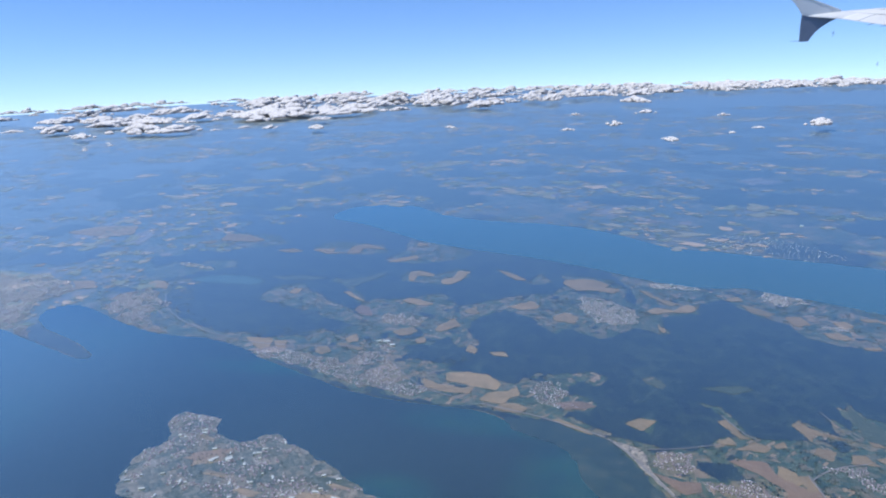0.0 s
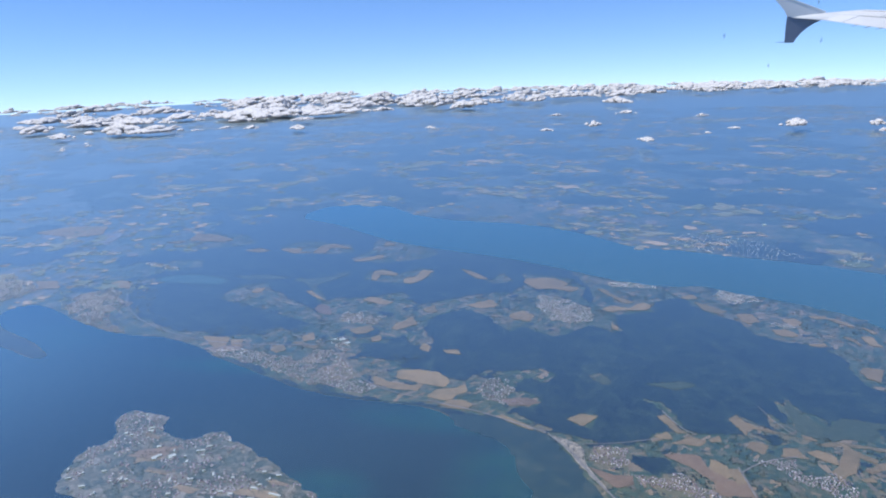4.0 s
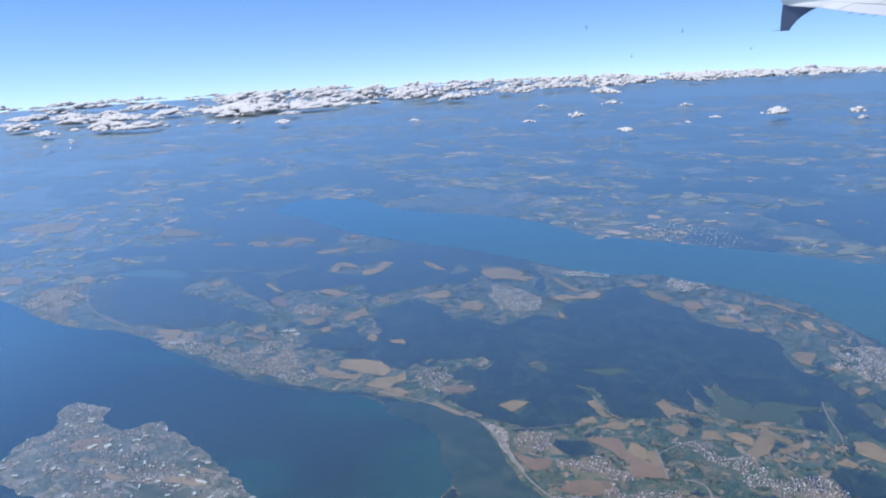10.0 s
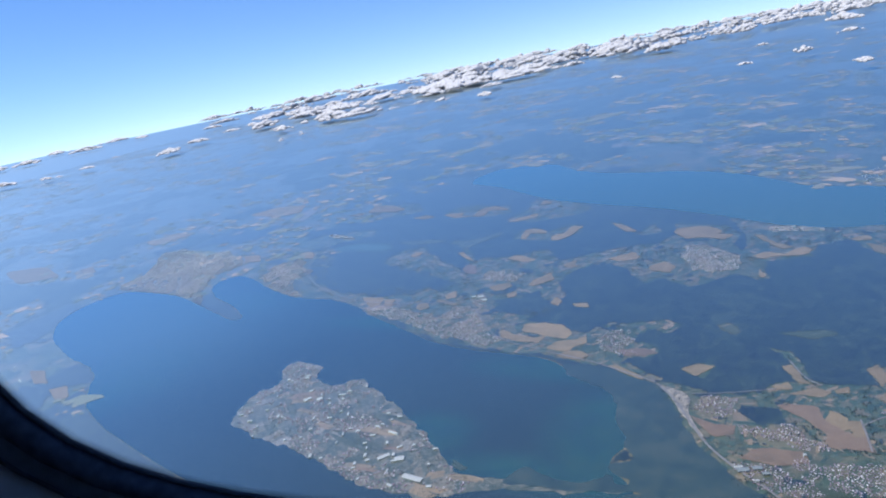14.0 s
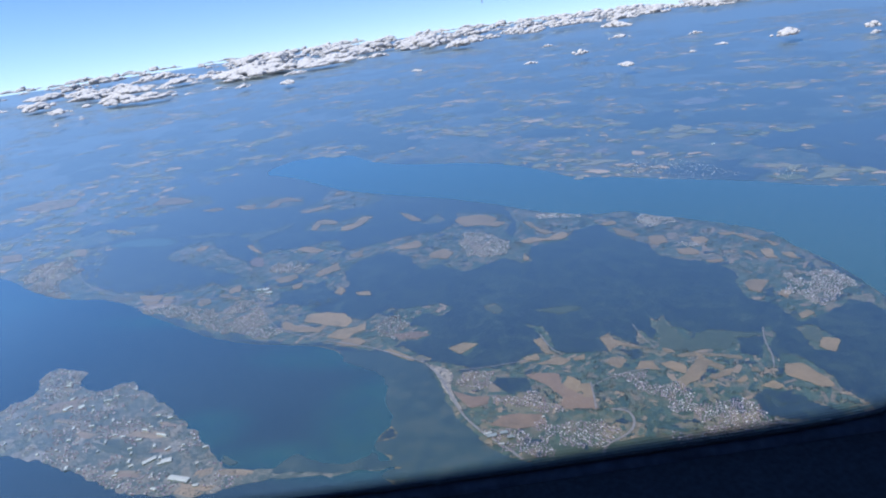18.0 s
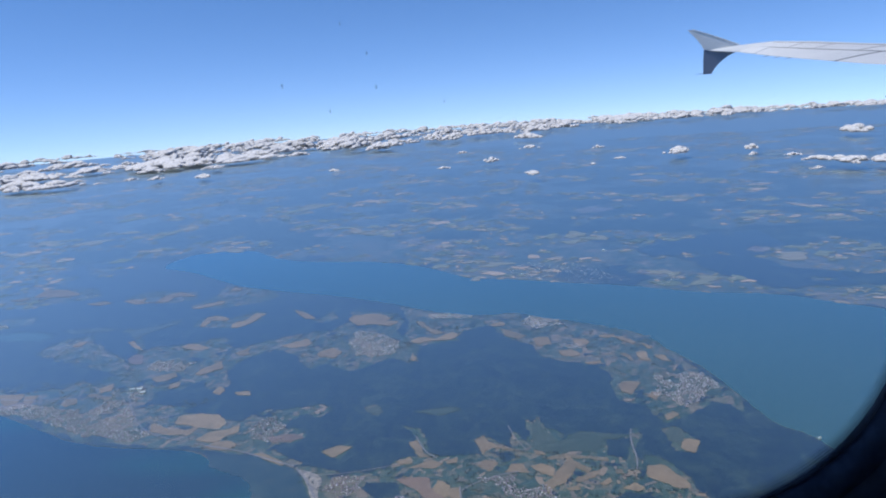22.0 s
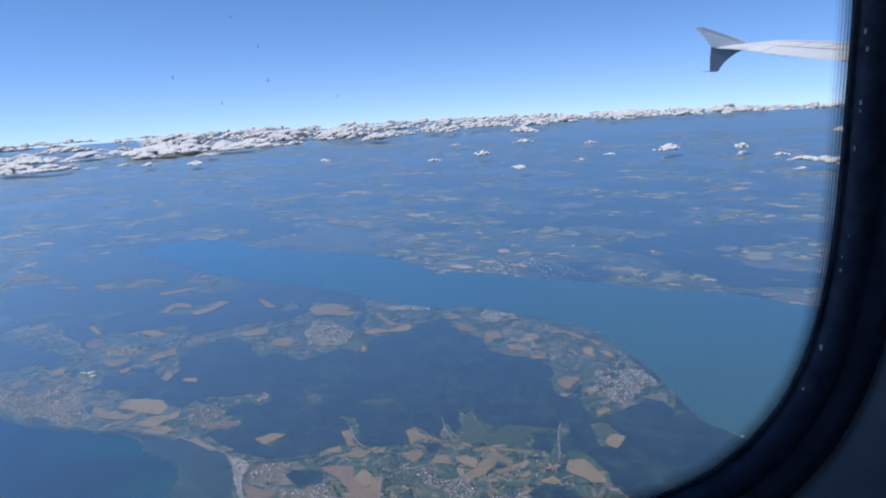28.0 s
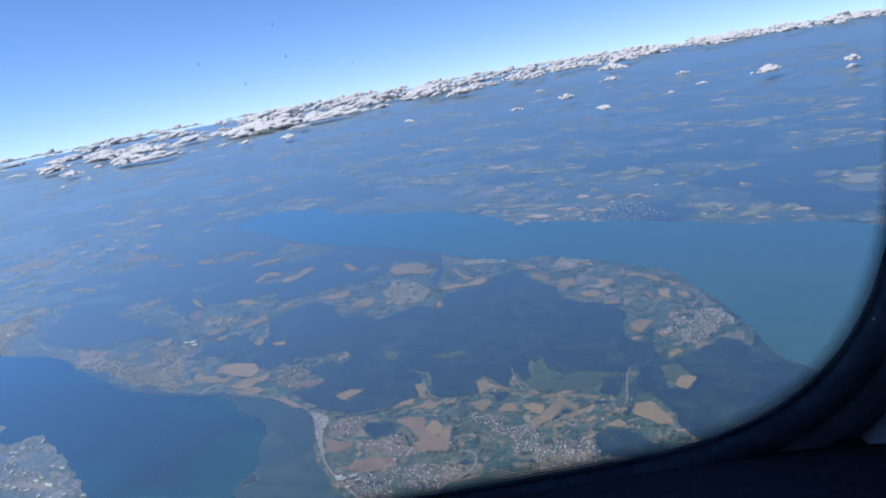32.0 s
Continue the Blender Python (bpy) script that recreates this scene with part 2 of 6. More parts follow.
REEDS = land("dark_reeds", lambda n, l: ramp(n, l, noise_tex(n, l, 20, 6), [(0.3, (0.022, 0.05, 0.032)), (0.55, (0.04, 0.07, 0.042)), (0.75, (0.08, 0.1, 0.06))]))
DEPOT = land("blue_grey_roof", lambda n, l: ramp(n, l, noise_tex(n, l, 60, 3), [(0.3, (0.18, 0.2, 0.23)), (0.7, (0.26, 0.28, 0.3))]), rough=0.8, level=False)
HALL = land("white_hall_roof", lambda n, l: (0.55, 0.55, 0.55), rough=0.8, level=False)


def plain(name, col, rough=0.5, metal=0.0, grain=0.0, scale=40.0):
    m, n, l, out = base(name)
    p = n.new("ShaderNodeBsdfPrincipled")
    p.inputs["Roughness"].default_value, p.inputs["Metallic"].default_value = rough, metal
    t = n.new("ShaderNodeTexNoise")
    t.inputs["Scale"].default_value, t.inputs["Detail"].default_value = scale, 6
    tc = n.new("ShaderNodeTexCoord")
    l.new(tc.outputs["Object"], t.inputs["Vector"])
    lo, hi = tuple(c * (1 - grain) for c in col), tuple(min(1, c * (1 + grain)) for c in col)
    l.new(ramp(n, l, t.outputs["Fac"], [(0.3, lo), (0.7, hi)]), p.inputs["Base Color"])
    l.new(p.outputs[0], out.inputs["Surface"])
    return m


WING_PAINT = plain("wing_paint", (0.82, 0.82, 0.79), 0.4, grain=0.06, scale=1.5)
# Shade of the lower fence put into the colour; the dark fairings share it.
WING_DARK = plain("wing_shade_and_dark", (0.16, 0.19, 0.26), 0.4, grain=0.08, scale=2)
SEAM = plain("panel_seam", (0.2, 0.19, 0.18), 0.6, grain=0.2, scale=5)
SEAL = plain("window_seal", (0.075, 0.095, 0.15), 0.85, grain=0.3, scale=300)
DARK_FLOOR = plain("dark_floor", (0.03, 0.036, 0.055), 0.9, grain=0.3, scale=900)
FRAME_GREY = plain("window_frame_grey", (0.14, 0.17, 0.24), 0.7, grain=0.15, scale=300)
FROST = plain("frost", (0.85, 0.88, 0.92), 0.5)
TRIM = plain("cabin_trim", (0.5, 0.53, 0.6), 0.6, grain=0.05, scale=200)


def cloud_material():
    m, n, l, out = base("cloud")
    d = n.new("ShaderNodeBsdfDiffuse")
    d.inputs["Color"].default_value = (0.99, 0.99, 0.99, 1)
    # Imitates light scattered inside: normals bent upwards, so shaded sides stay bright.
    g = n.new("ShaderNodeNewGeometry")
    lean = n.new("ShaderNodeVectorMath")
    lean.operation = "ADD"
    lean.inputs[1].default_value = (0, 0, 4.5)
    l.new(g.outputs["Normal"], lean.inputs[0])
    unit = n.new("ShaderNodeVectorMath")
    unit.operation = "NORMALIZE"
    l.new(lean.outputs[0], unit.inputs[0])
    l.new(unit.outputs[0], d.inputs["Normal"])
    t = n.new("ShaderNodeBsdfTranslucent")
    t.inputs["Color"].default_value = (0.97, 0.97, 0.97, 1)
    x = n.new("ShaderNodeMixShader")
    x.inputs[0].default_value = 0.14
    l.new(d.outputs[0], x.inputs[1])
    l.new(t.outputs[0], x.inputs[2])
    # Thin, ragged vapour: parts of the shell let the light through.
    thin = n.new("ShaderNodeBsdfTransparent")
    wisp = n.new("ShaderNodeMixShader")
    l.new(ramp(n, l, noise_tex(n, l, 12, 5, 0.6), [(0.38, (0.02, 0.02, 0.02)), (0.5, (0.1, 0.1, 0.1)), (0.66, (0.6, 0.6, 0.6))]), wisp.inputs[0])
    l.new(x.outputs[0], wisp.inputs[1])
    l.new(thin.outputs[0], wisp.inputs[2])
    l.new(wisp.outputs[0], out.inputs["Surface"])
    return m


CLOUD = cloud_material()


def pane_material():
    m, n, l, out = base("acrylic_pane")
    clear = n.new("ShaderNodeBsdfTransparent")
    # Veil added to the pane: stands in for even aerial haze.
    haze = n.new("ShaderNodeBsdfTranslucent")
    haze.inputs["Color"].default_value = (0.8, 0.85, 0.9, 1)
    tc = n.new("ShaderNodeTexCoord")
    t = n.new("ShaderNodeTexNoise")
    t.inputs["Scale"].default_value, t.inputs["Detail"].default_value = 30, 5
    l.new(tc.outputs["Object"], t.inputs["Vector"])
    mr = n.new("ShaderNodeMapRange")
    mr.inputs["To Min"].default_value, mr.inputs["To Max"].default_value = 0.05, 0.08
    l.new(t.outputs["Fac"], mr.inputs["Value"])
    x = n.new("ShaderNodeMixShader")
    l.new(mr.outputs[0], x.inputs[0])
    l.new(clear.outputs[0], x.inputs[1])
    l.new(haze.outputs[0], x.inputs[2])
    l.new(x.outputs[0], out.inputs["Surface"])
    return m


PANE = pane_material()


def dark_film_material(share):
    """Dark film so thin that light passes: rings of it imitate the seal's out-of-focus edge; specks of dirt use it too.
    """
    m, n, l, out = base("blur_and_dirt_film")
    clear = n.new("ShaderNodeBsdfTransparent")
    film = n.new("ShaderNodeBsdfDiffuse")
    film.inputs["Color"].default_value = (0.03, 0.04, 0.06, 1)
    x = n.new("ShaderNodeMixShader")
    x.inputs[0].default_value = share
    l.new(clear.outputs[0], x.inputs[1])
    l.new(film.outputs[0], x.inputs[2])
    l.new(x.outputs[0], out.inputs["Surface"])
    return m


BLUR_AND_DIRT = [dark_film_material(f) for f in (0.05, 0.12, 0.21, 0.32, 0.45, 0.6, 0.76)]


# ---- building helpers ----
def finish(name, bm, material, parent=None, label=""):
    me = bpy.data.meshes.new(name)
    bm.to_mesh(me)
    bm.free()
    me.materials.append(material)
    ob = new(name, me)
    if parent:
        ob.parent = parent
    if label:
        ob["label"] = label
    return ob


part = finish


def under(ob, thing):
    """Hang a part under its thing without moving it."""
    ob.parent = thing
    ob.matrix_parent_inverse = Matrix.Translation(-thing.location)
    return ob


def from_arrays(name, verts, faces, material, parent=None, smooth=False):
    me = bpy.data.meshes.new(name)
    me.from_pydata(verts, [], faces)
    me.materials.append(material)
    if smooth:
        me.shade_smooth()
    ob = new(name, me)
    if parent:
        ob.parent = parent
    return ob


def drop(x, y):
    """How far the round earth falls away, in plan units."""
    return -(x * x + y * y) / EARTH


rng = np.random.default_rng(7)
LATTICE = rng.random((256, 256))


def value_noise(x, y, shift=0.0):
    x, y = np.asarray(x) + shift * 7.31 + 100, np.asarray(y) + shift * 3.77 + 100
    i, j = np.floor(x).astype(int), np.floor(y).astype(int)
    fx, fy = x - i, y - j
    fx, fy = fx * fx * (3 - 2 * fx), fy * fy * (3 - 2 * fy)
    a, b = LATTICE[i % 256, j % 256], LATTICE[(i + 1) % 256, j % 256]
    c, d = LATTICE[i % 256, (j + 1) % 256], LATTICE[(i + 1) % 256, (j + 1) % 256]
    return (a * (1 - fx) + b * fx) * (1 - fy) + (c * (1 - fx) + d * fx) * fy


def fractal(x, y, octaves=4, shift=0.0):
    total, amp, norm = 0, 1, 0
    for k in range(octaves):
        total = total + amp * value_noise(x * 2 ** k, y * 2 ** k, shift + k)
        norm += amp
        amp *= 0.55
    return total / norm


def smooth_outline(points, rounds=3, ragged=0.009):
    """A plan outline with rounded corners and a slightly ragged shore."""
    p = np.array(points, float)
    for _ in range(rounds):
        q = np.roll(p, -1, 0)
        p = np.stack([p * 0.75 + q * 0.25, p * 0.25 + q * 0.75], 1).reshape(-1, 2)
    q = p.copy()
    for scale, much in ((14, 2.0), (48, 1.2)):
        p[:, 0] += (fractal(q[:, 0] * scale, q[:, 1] * scale, 3, 1) - 0.5) * much * ragged
        p[:, 1] += (fractal(q[:, 0] * scale, q[:, 1] * scale, 3, 5) - 0.5) * much * ragged
    return p


def inside(x, y, poly):
    hit = np.zeros(np.shape(x), bool)
    x0, y0 = poly[-1]
    for x1, y1 in poly:
        if y0 != y1:
            hit ^= ((y1 > y) != (y0 > y)) & (x < (x0 - x1) * (y - y1) / (y0 - y1) + x1)
        x0, y0 = x1, y1
    return hit


def sheet(name, outline, height, material, step=0.3, parent=None):
    """A flat piece of land or water that follows the earth's curve, height above the ground sheet."""
    bm = bmesh.new()
    bm.faces.new([bm.verts.new((x, y, 0)) for x, y in outline])
    bmesh.ops.triangulate(bm, faces=bm.faces[:])
    lo, hi = np.min(outline, 0), np.max(outline, 0)
    for axis in (0, 1):
        for k in np.arange(math.floor(lo[axis] / step) * step + step, hi[axis], step):
            co, no = [0, 0, 0], [0, 0, 0]
            co[axis], no[axis] = k, 1
            bmesh.ops.bisect_plane(bm, geom=bm.verts[:] + bm.edges[:] + bm.faces[:], plane_co=co, plane_no=no)
    for v in bm.verts:
        v.co = (v.co.x * U, v.co.y * U, (drop(v.co.x, v.co.y) + height) * U)
    bmesh.ops.recalc_face_normals(bm, faces=bm.faces[:])
    for f in bm.faces:
        if f.normal.z < 0:
            f.normal_flip()
    return finish(name, bm, material, parent)


# ---- plan ----
NEAR_LAKE = [
    (-1.673, 1.19), (-1.939, 1.357), (-2.073, 1.52), (-2.418, 1.611), (-2.824, 1.796), (-3.04, 2.042), (-2.996, 2.351), (-2.682, 2.334),
    (-2.437, 2.29), (-2.183, 2.179), (-1.952, 2.075), (-1.782, 2.012), (-1.759, 2.048), (-1.912, 2.157), (-2.129, 2.254), (-2.317, 2.389),
    (-2.351, 2.525), (-2.259, 2.574), (-2.104, 2.511), (-1.833, 2.343), (-1.586, 2.261), (-1.415, 2.265), (-1.177, 2.152), (-1.139, 2.108),
    (-0.929, 2.0), (-0.74, 1.904), (-0.582, 1.849), (-0.465, 1.836), (-0.316, 1.823), (-0.199, 1.776), (-0.105, 1.72), (-0.117, 1.716),
    (-0.025, 1.683), (0.034, 1.603), (0.067, 1.495), (0.095, 1.41), (0.051, 1.339), (0.086, 1.283), (0.131, 1.229), (0.103, 1.193),
    (0.159, 1.159), (0.154, 1.087), (-0.226, 0.806),
]
ISLAND = [
    (-1.18, 1.62), (-1.192, 1.693), (-1.115, 1.697), (-1.03, 1.643), (-0.983, 1.567), (-0.896, 1.544), (-0.885, 1.606), (-0.818, 1.608),
    (-0.707, 1.509), (-0.597, 1.471), (-0.461, 1.351), (-0.379, 1.282), (-0.282, 1.208), (-0.175, 1.205), (-0.006, 1.213), (0.129, 1.237),
    (0.132, 1.225), (-0.001, 1.198), (-0.19, 1.169), (-0.309, 1.125), (-0.354, 1.102), (-0.437, 1.112), (-0.538, 1.115), (-0.7, 1.187),
    (-0.805, 1.211), (-0.941, 1.233), (-1.129, 1.285), (-1.157, 1.386), (-1.173, 1.471), (-1.125, 1.53),
]
FAR_LAKE = [
    (-1.702, 4.361), (-1.628, 4.764), (-1.404, 4.829), (-1.133, 4.79), (-0.982, 4.577), (-0.726, 4.37), (-0.413, 4.264), (-0.195, 4.256),
    (0.177, 4.07), (0.406, 3.807), (0.519, 3.681), (0.761, 3.632), (1.067, 3.498), (1.324, 3.42), (1.53, 3.29), (1.728, 3.206),
    (1.977, 3.168), (2.166, 2.998), (2.306, 2.886), (2.6, 2.66), (3.2, 2.28), (4.5, 1.9), (4.5, 1.3), (2.6, 1.45),
    (1.614, 1.581), (1.584, 1.731), (1.567, 1.815), (1.505, 1.858), (1.464, 1.947), (1.447, 2.107), (1.413, 2.294), (1.341, 2.457),
    (1.265, 2.698), (1.155, 2.767), (1.015, 2.872), (0.864, 2.952), (0.735, 3.044), (0.652, 3.007), (0.517, 3.025), (0.34, 3.107),
    (0.171, 3.242), (-0.111, 3.408), (-0.677, 3.652), (-0.904, 3.78), (-1.134, 3.992), (-1.385, 4.2),
]
SMALL_LAKE = [
    (-1.924, 2.985), (-1.818, 3.05), (-1.665, 3.06), (-1.511, 2.996), (-1.499, 2.908), (-1.681, 2.912), (-1.847, 2.935),
]
MARSH_LAND = [
    (-0.179, 1.757), (-0.094, 1.779), (0.022, 1.733), (0.087, 1.698), (0.154, 1.56), (0.205, 1.481), (0.235, 1.423), (0.295, 1.361), (0.329, 1.309), (0.375, 1.287), (0.432, 1.264), (0.486, 1.226), (0.508, 1.153), (0.491, 1.077), (0.291, 1.03), (0.267, 1.1), (0.249, 1.151), (0.192, 1.184), (0.124, 1.183), (0.102, 1.194), (0.1, 1.21), (0.155, 1.228), (0.096, 1.227), (0.068, 1.244), (0.119, 1.252), (0.092, 1.291), (0.06, 1.308), (0.064, 1.332), (0.109, 1.346), (0.082, 1.382), (0.056, 1.441), (0.021, 1.546), (-0.018, 1.633), (-0.091, 1.709),
]
REED_LAND = [
    (-0.195, 1.793), (-0.067, 1.772), (0.019, 1.734), (0.113, 1.661), (0.189, 1.526), (0.193, 1.425), (0.09, 1.527), (-0.037, 1.663),
    (-0.161, 1.704),
]
MEADOWS_a = [
    (-2, 2.6, 0.276, 0.191, 2), (-2.03, 2.85, 0.075, 0.062, 2), (-2.12, 3.08, 0.185, 0.201, 1), (-3.21, 3.91, 0.179, 0.139, -1), (-3.2, 4.21, 0.2, 0.157, -2),
    (-2.73, 3.76, 0.167, 0.142, -1), (-1.94, 3.19, 0.136, 0.094, 1), (-2.35, 3.43, 0.15, 0.072, 0), (0.21, 4.56, 0.206, 0.293, -8), (0.74, 4.23, 0.368, 0.384, -7),
    (1.13, 4.18, 0.424, 0.44, -7), (1.48, 3.72, 0.122, 0.125, -6),
]
MEADOWS = MEADOWS_a
TOWNS_a = [
    (-1.98, 3.182, 0.272, 0.047, -22), (-2.517, 3.419, 0.201, 0.065, 1),
]
TOWNS = TOWNS_a
FIELDS_a = [
    (-3.175, 3.856, 0.229, 0.102, 0), (-2.029, 2.861, 0.108, 0.073, -7), (-2.392, 2.845, 0.043, 0.06, 2), (-2.276, 2.819, 0.053, 0.036, 2), (-1.212, 2.232, 0.061, 0.059, 22),
    (-1.116, 2.179, 0.156, 0.06, 8), (-2.427, 2.817, 0.082, 0.084, 4), (-3.063, 3.411, 0.101, 0.084, 45), (-2.949, 3.148, 0.074, 0.047, -88), (-3.542, 3.599, 0.133, 0.117, 23),
    (-3.171, 3.834, 0.224, 0.144, 2), (-3.169, 4.005, 0.131, 0.097, 11), (-2.708, 3.676, 0.13, 0.112, 2), (-2.286, 3.979, 0.099, 0.068, 14), (-3.217, 4.185, 0.36, 0.084, -72),
    (-3.161, 4.343, 0.185, 0.052, -56), (-2.746, 3.802, 0.362, 0.103, -71), (-2.325, 3.405, 0.098, 0.053, -50), (-2.472, 3.435, 0.104, 0.048, -59), (0.218, 4.595, 0.225, 0.159, -8),
]
FIELDS_b = [
    (-2.472, 3.435, 0.104, 0.048, -59), (0.218, 4.595, 0.225, 0.159, -8), (0.373, 4.763, 0.13, 0.083, 76), (0.455, 4.36, 0.236, 0.067, -49), (0.681, 4.279, 0.138, 0.066, 76),
    (1.461, 3.659, 0.11, 0.061, 69), (0.051, 4.841, 0.241, 0.079, -85), (-0.799, 5.652, 0.271, 0.147, -73), (-0.757, 5.296, 0.163, 0.117, -84), (-0.209, 5.204, 0.198, 0.151, 75),
    (2.215, 4.065, 0.18, 0.091, 54), (1.993, 5.342, 0.192, 0.061, 69), (1.45, 5.765, 0.314, 0.232, 46),
]
FIELDS = FIELDS_a + FIELDS_b
OPEN_LAND_a = [
    [(-1.427, 2.716), (-1.398, 2.904), (-1.304, 2.938), (-1.078, 2.73), (-0.881, 2.568), (-0.969, 2.796), (-1.144, 3.009), (-1.135, 3.052), (-0.903, 2.733), (-0.747, 2.767), (-0.597, 2.847), (-0.47, 2.692), (-0.368, 2.757), (-0.262, 2.824), (-0.097, 2.89), (-0.023, 3.006), (-0.037, 3.158), (0.177, 3.103), (0.251, 2.944), (0.209, 2.829), (0.284, 2.715), (0.345, 2.63), (0.357, 2.467), (0.316, 2.445), (0.251, 2.532), (0.137, 2.436), (0.099, 2.41), (-0.023, 2.504), (-0.07, 2.435), (-0.156, 2.593), (-0.266, 2.666), (-0.354, 2.604), (-0.404, 2.523), (-0.404, 2.421), (-0.351, 2.346), (-0.339, 2.255), (-0.317, 2.185), (-0.409, 2.279), (-0.483, 2.368), (-0.529, 2.283), (-0.633, 2.267), (-0.645, 2.177), (-0.736, 2.18), (-0.874, 2.184), (-1.006, 2.179), (-1.106, 2.306), (-0.971, 2.317), (-0.882, 2.397), (-0.859, 2.455), (-1.045, 2.526), (-1.24, 2.614)],
]
OPEN_LAND_b = [
    [(-1.055, 2.241), (-0.955, 2.263), (-0.843, 2.339), (-0.74, 2.219), (-0.687, 2.316), (-0.603, 2.225), (-0.639, 2.167), (-0.599, 2.105), (-0.565, 2.136), (-0.466, 2.171), (-0.364, 2.226), (-0.329, 2.166), (-0.436, 2.1), (-0.403, 2.059), (-0.3, 2.06), (-0.231, 2.012), (-0.182, 1.986), (-0.158, 2.018), (-0.135, 2.056), (-0.042, 2.075), (0.071, 2.099), (0.116, 2.067), (0.082, 2.012), (-0.029, 1.994), (-0.003, 1.942), (0.076, 1.883), (0.051, 1.844), (-0.009, 1.823), (0.036, 1.771), (0.108, 1.719), (0.074, 1.703), (-0.042, 1.769), (-0.104, 1.786), (-0.231, 1.819), (-0.395, 1.843), (-0.576, 1.883), (-0.705, 1.924), (-0.84, 1.968)],
]
OPEN_LAND_c = [
    [(0.197, 3.212), (0.316, 3.109), (0.515, 3.066), (0.759, 3.045), (0.892, 3.034), (1.015, 2.84), (1.249, 2.765), (1.301, 2.632), (1.341, 2.476), (1.383, 2.311), (1.437, 2.165), (1.452, 2.061), (1.412, 1.982), (1.392, 2.042), (1.343, 2.064), (1.255, 1.963), (1.179, 1.912), (1.154, 2.007), (1.074, 2.071), (1.07, 2.214), (1.092, 2.287), (1.047, 2.367), (0.933, 2.427), (0.847, 2.478), (0.818, 2.602), (0.726, 2.674), (0.676, 2.782), (0.639, 2.867), (0.524, 2.807), (0.49, 2.688), (0.369, 2.655), (0.296, 2.632), (0.254, 2.738), (0.276, 2.817), (0.275, 2.942)],
]
OPEN_LAND_d = [
    [(0.4, 1.736), (0.467, 1.751), (0.425, 1.852), (0.386, 1.926), (0.435, 1.888), (0.481, 1.767), (0.547, 1.75), (0.627, 1.749), (0.654, 1.801), (0.633, 1.864), (0.675, 1.821), (0.73, 1.768), (0.695, 1.899), (0.717, 1.884), (0.751, 1.8), (0.768, 1.848), (0.776, 1.957), (0.824, 1.882), (0.893, 1.812), (0.956, 1.845), (1.055, 1.833), (1.08, 1.892), (1.082, 1.816), (1.067, 1.752), (1.067, 1.686), (1.107, 1.715), (1.135, 1.697), (1.169, 1.602), (1.187, 1.526), (1.184, 1.461), (0.47, 1.455), (0.417, 1.636), (0.355, 1.689)],
    [(0.156, 1.78), (0.197, 1.824), (0.246, 1.816), (0.221, 1.77), (0.204, 1.747)],
    [(1.168, 1.877), (1.206, 1.89), (1.246, 1.814), (1.221, 1.742), (1.187, 1.745)],
    [(0.232, 2.068), (0.264, 2.089), (0.291, 2.041), (0.275, 2.012)],
]
OPEN_LAND_e = [
    [(0.756, 1.82), (0.784, 1.945), (0.824, 1.889), (0.898, 1.802), (0.857, 1.738), (0.776, 1.755)],
    [(-0.814, 3.026), (-0.83, 3.144), (-0.762, 3.203), (-0.667, 3.13), (-0.564, 3.224), (-0.509, 3.209), (-0.5, 3.106), (-0.572, 2.974)],
    [(-0.377, 3.226), (-0.318, 3.211), (-0.204, 3.064), (-0.144, 3.177), (-0.099, 3.055), (-0.183, 3.028)],
    [(-2.174, 3.667), (-2.16, 3.95), (-1.843, 3.883), (-1.686, 3.673), (-1.849, 3.572), (-2.073, 3.538)],
    [(-1.491, 3.592), (-1.433, 3.731), (-1.096, 3.667), (-1.021, 3.519), (-1.196, 3.47), (-1.412, 3.492)],
    [(-0.996, 3.375), (-0.926, 3.531), (-0.936, 3.773), (-0.703, 3.72), (-0.545, 3.491), (-0.634, 3.392), (-0.818, 3.306)],
]
OPEN_LAND_f = [
    [(0.093, 1.706), (0.204, 1.689), (0.284, 1.671), (0.386, 1.686), (0.483, 1.721), (0.654, 1.728), (0.819, 1.734), (0.978, 1.737), (1.04, 1.748), (1.069, 1.699), (1.173, 1.572), (1.213, 1.467), (1.207, 1.379), (1.239, 1.319), (1.248, 1.246), (0.78, 1.244), (0.521, 1.224), (0.395, 1.264), (0.28, 1.329), (0.192, 1.478)],
    [(-2.084, 2.477), (-2.36, 2.844), (-2.302, 3.03), (-1.904, 2.97), (-1.768, 2.775), (-1.63, 2.524), (-1.309, 2.302), (-1.229, 2.178), (-1.702, 2.28)],
    [(-1.316, 2.31), (-1.27, 2.389), (-1.032, 2.411), (-0.831, 2.302), (-0.719, 2.351), (-0.588, 2.228), (-0.618, 2.126), (-1.014, 2.172), (-1.179, 2.152)],
]
OPEN_LAND = OPEN_LAND_a + OPEN_LAND_b + OPEN_LAND_c + OPEN_LAND_d + OPEN_LAND_e + OPEN_LAND_f
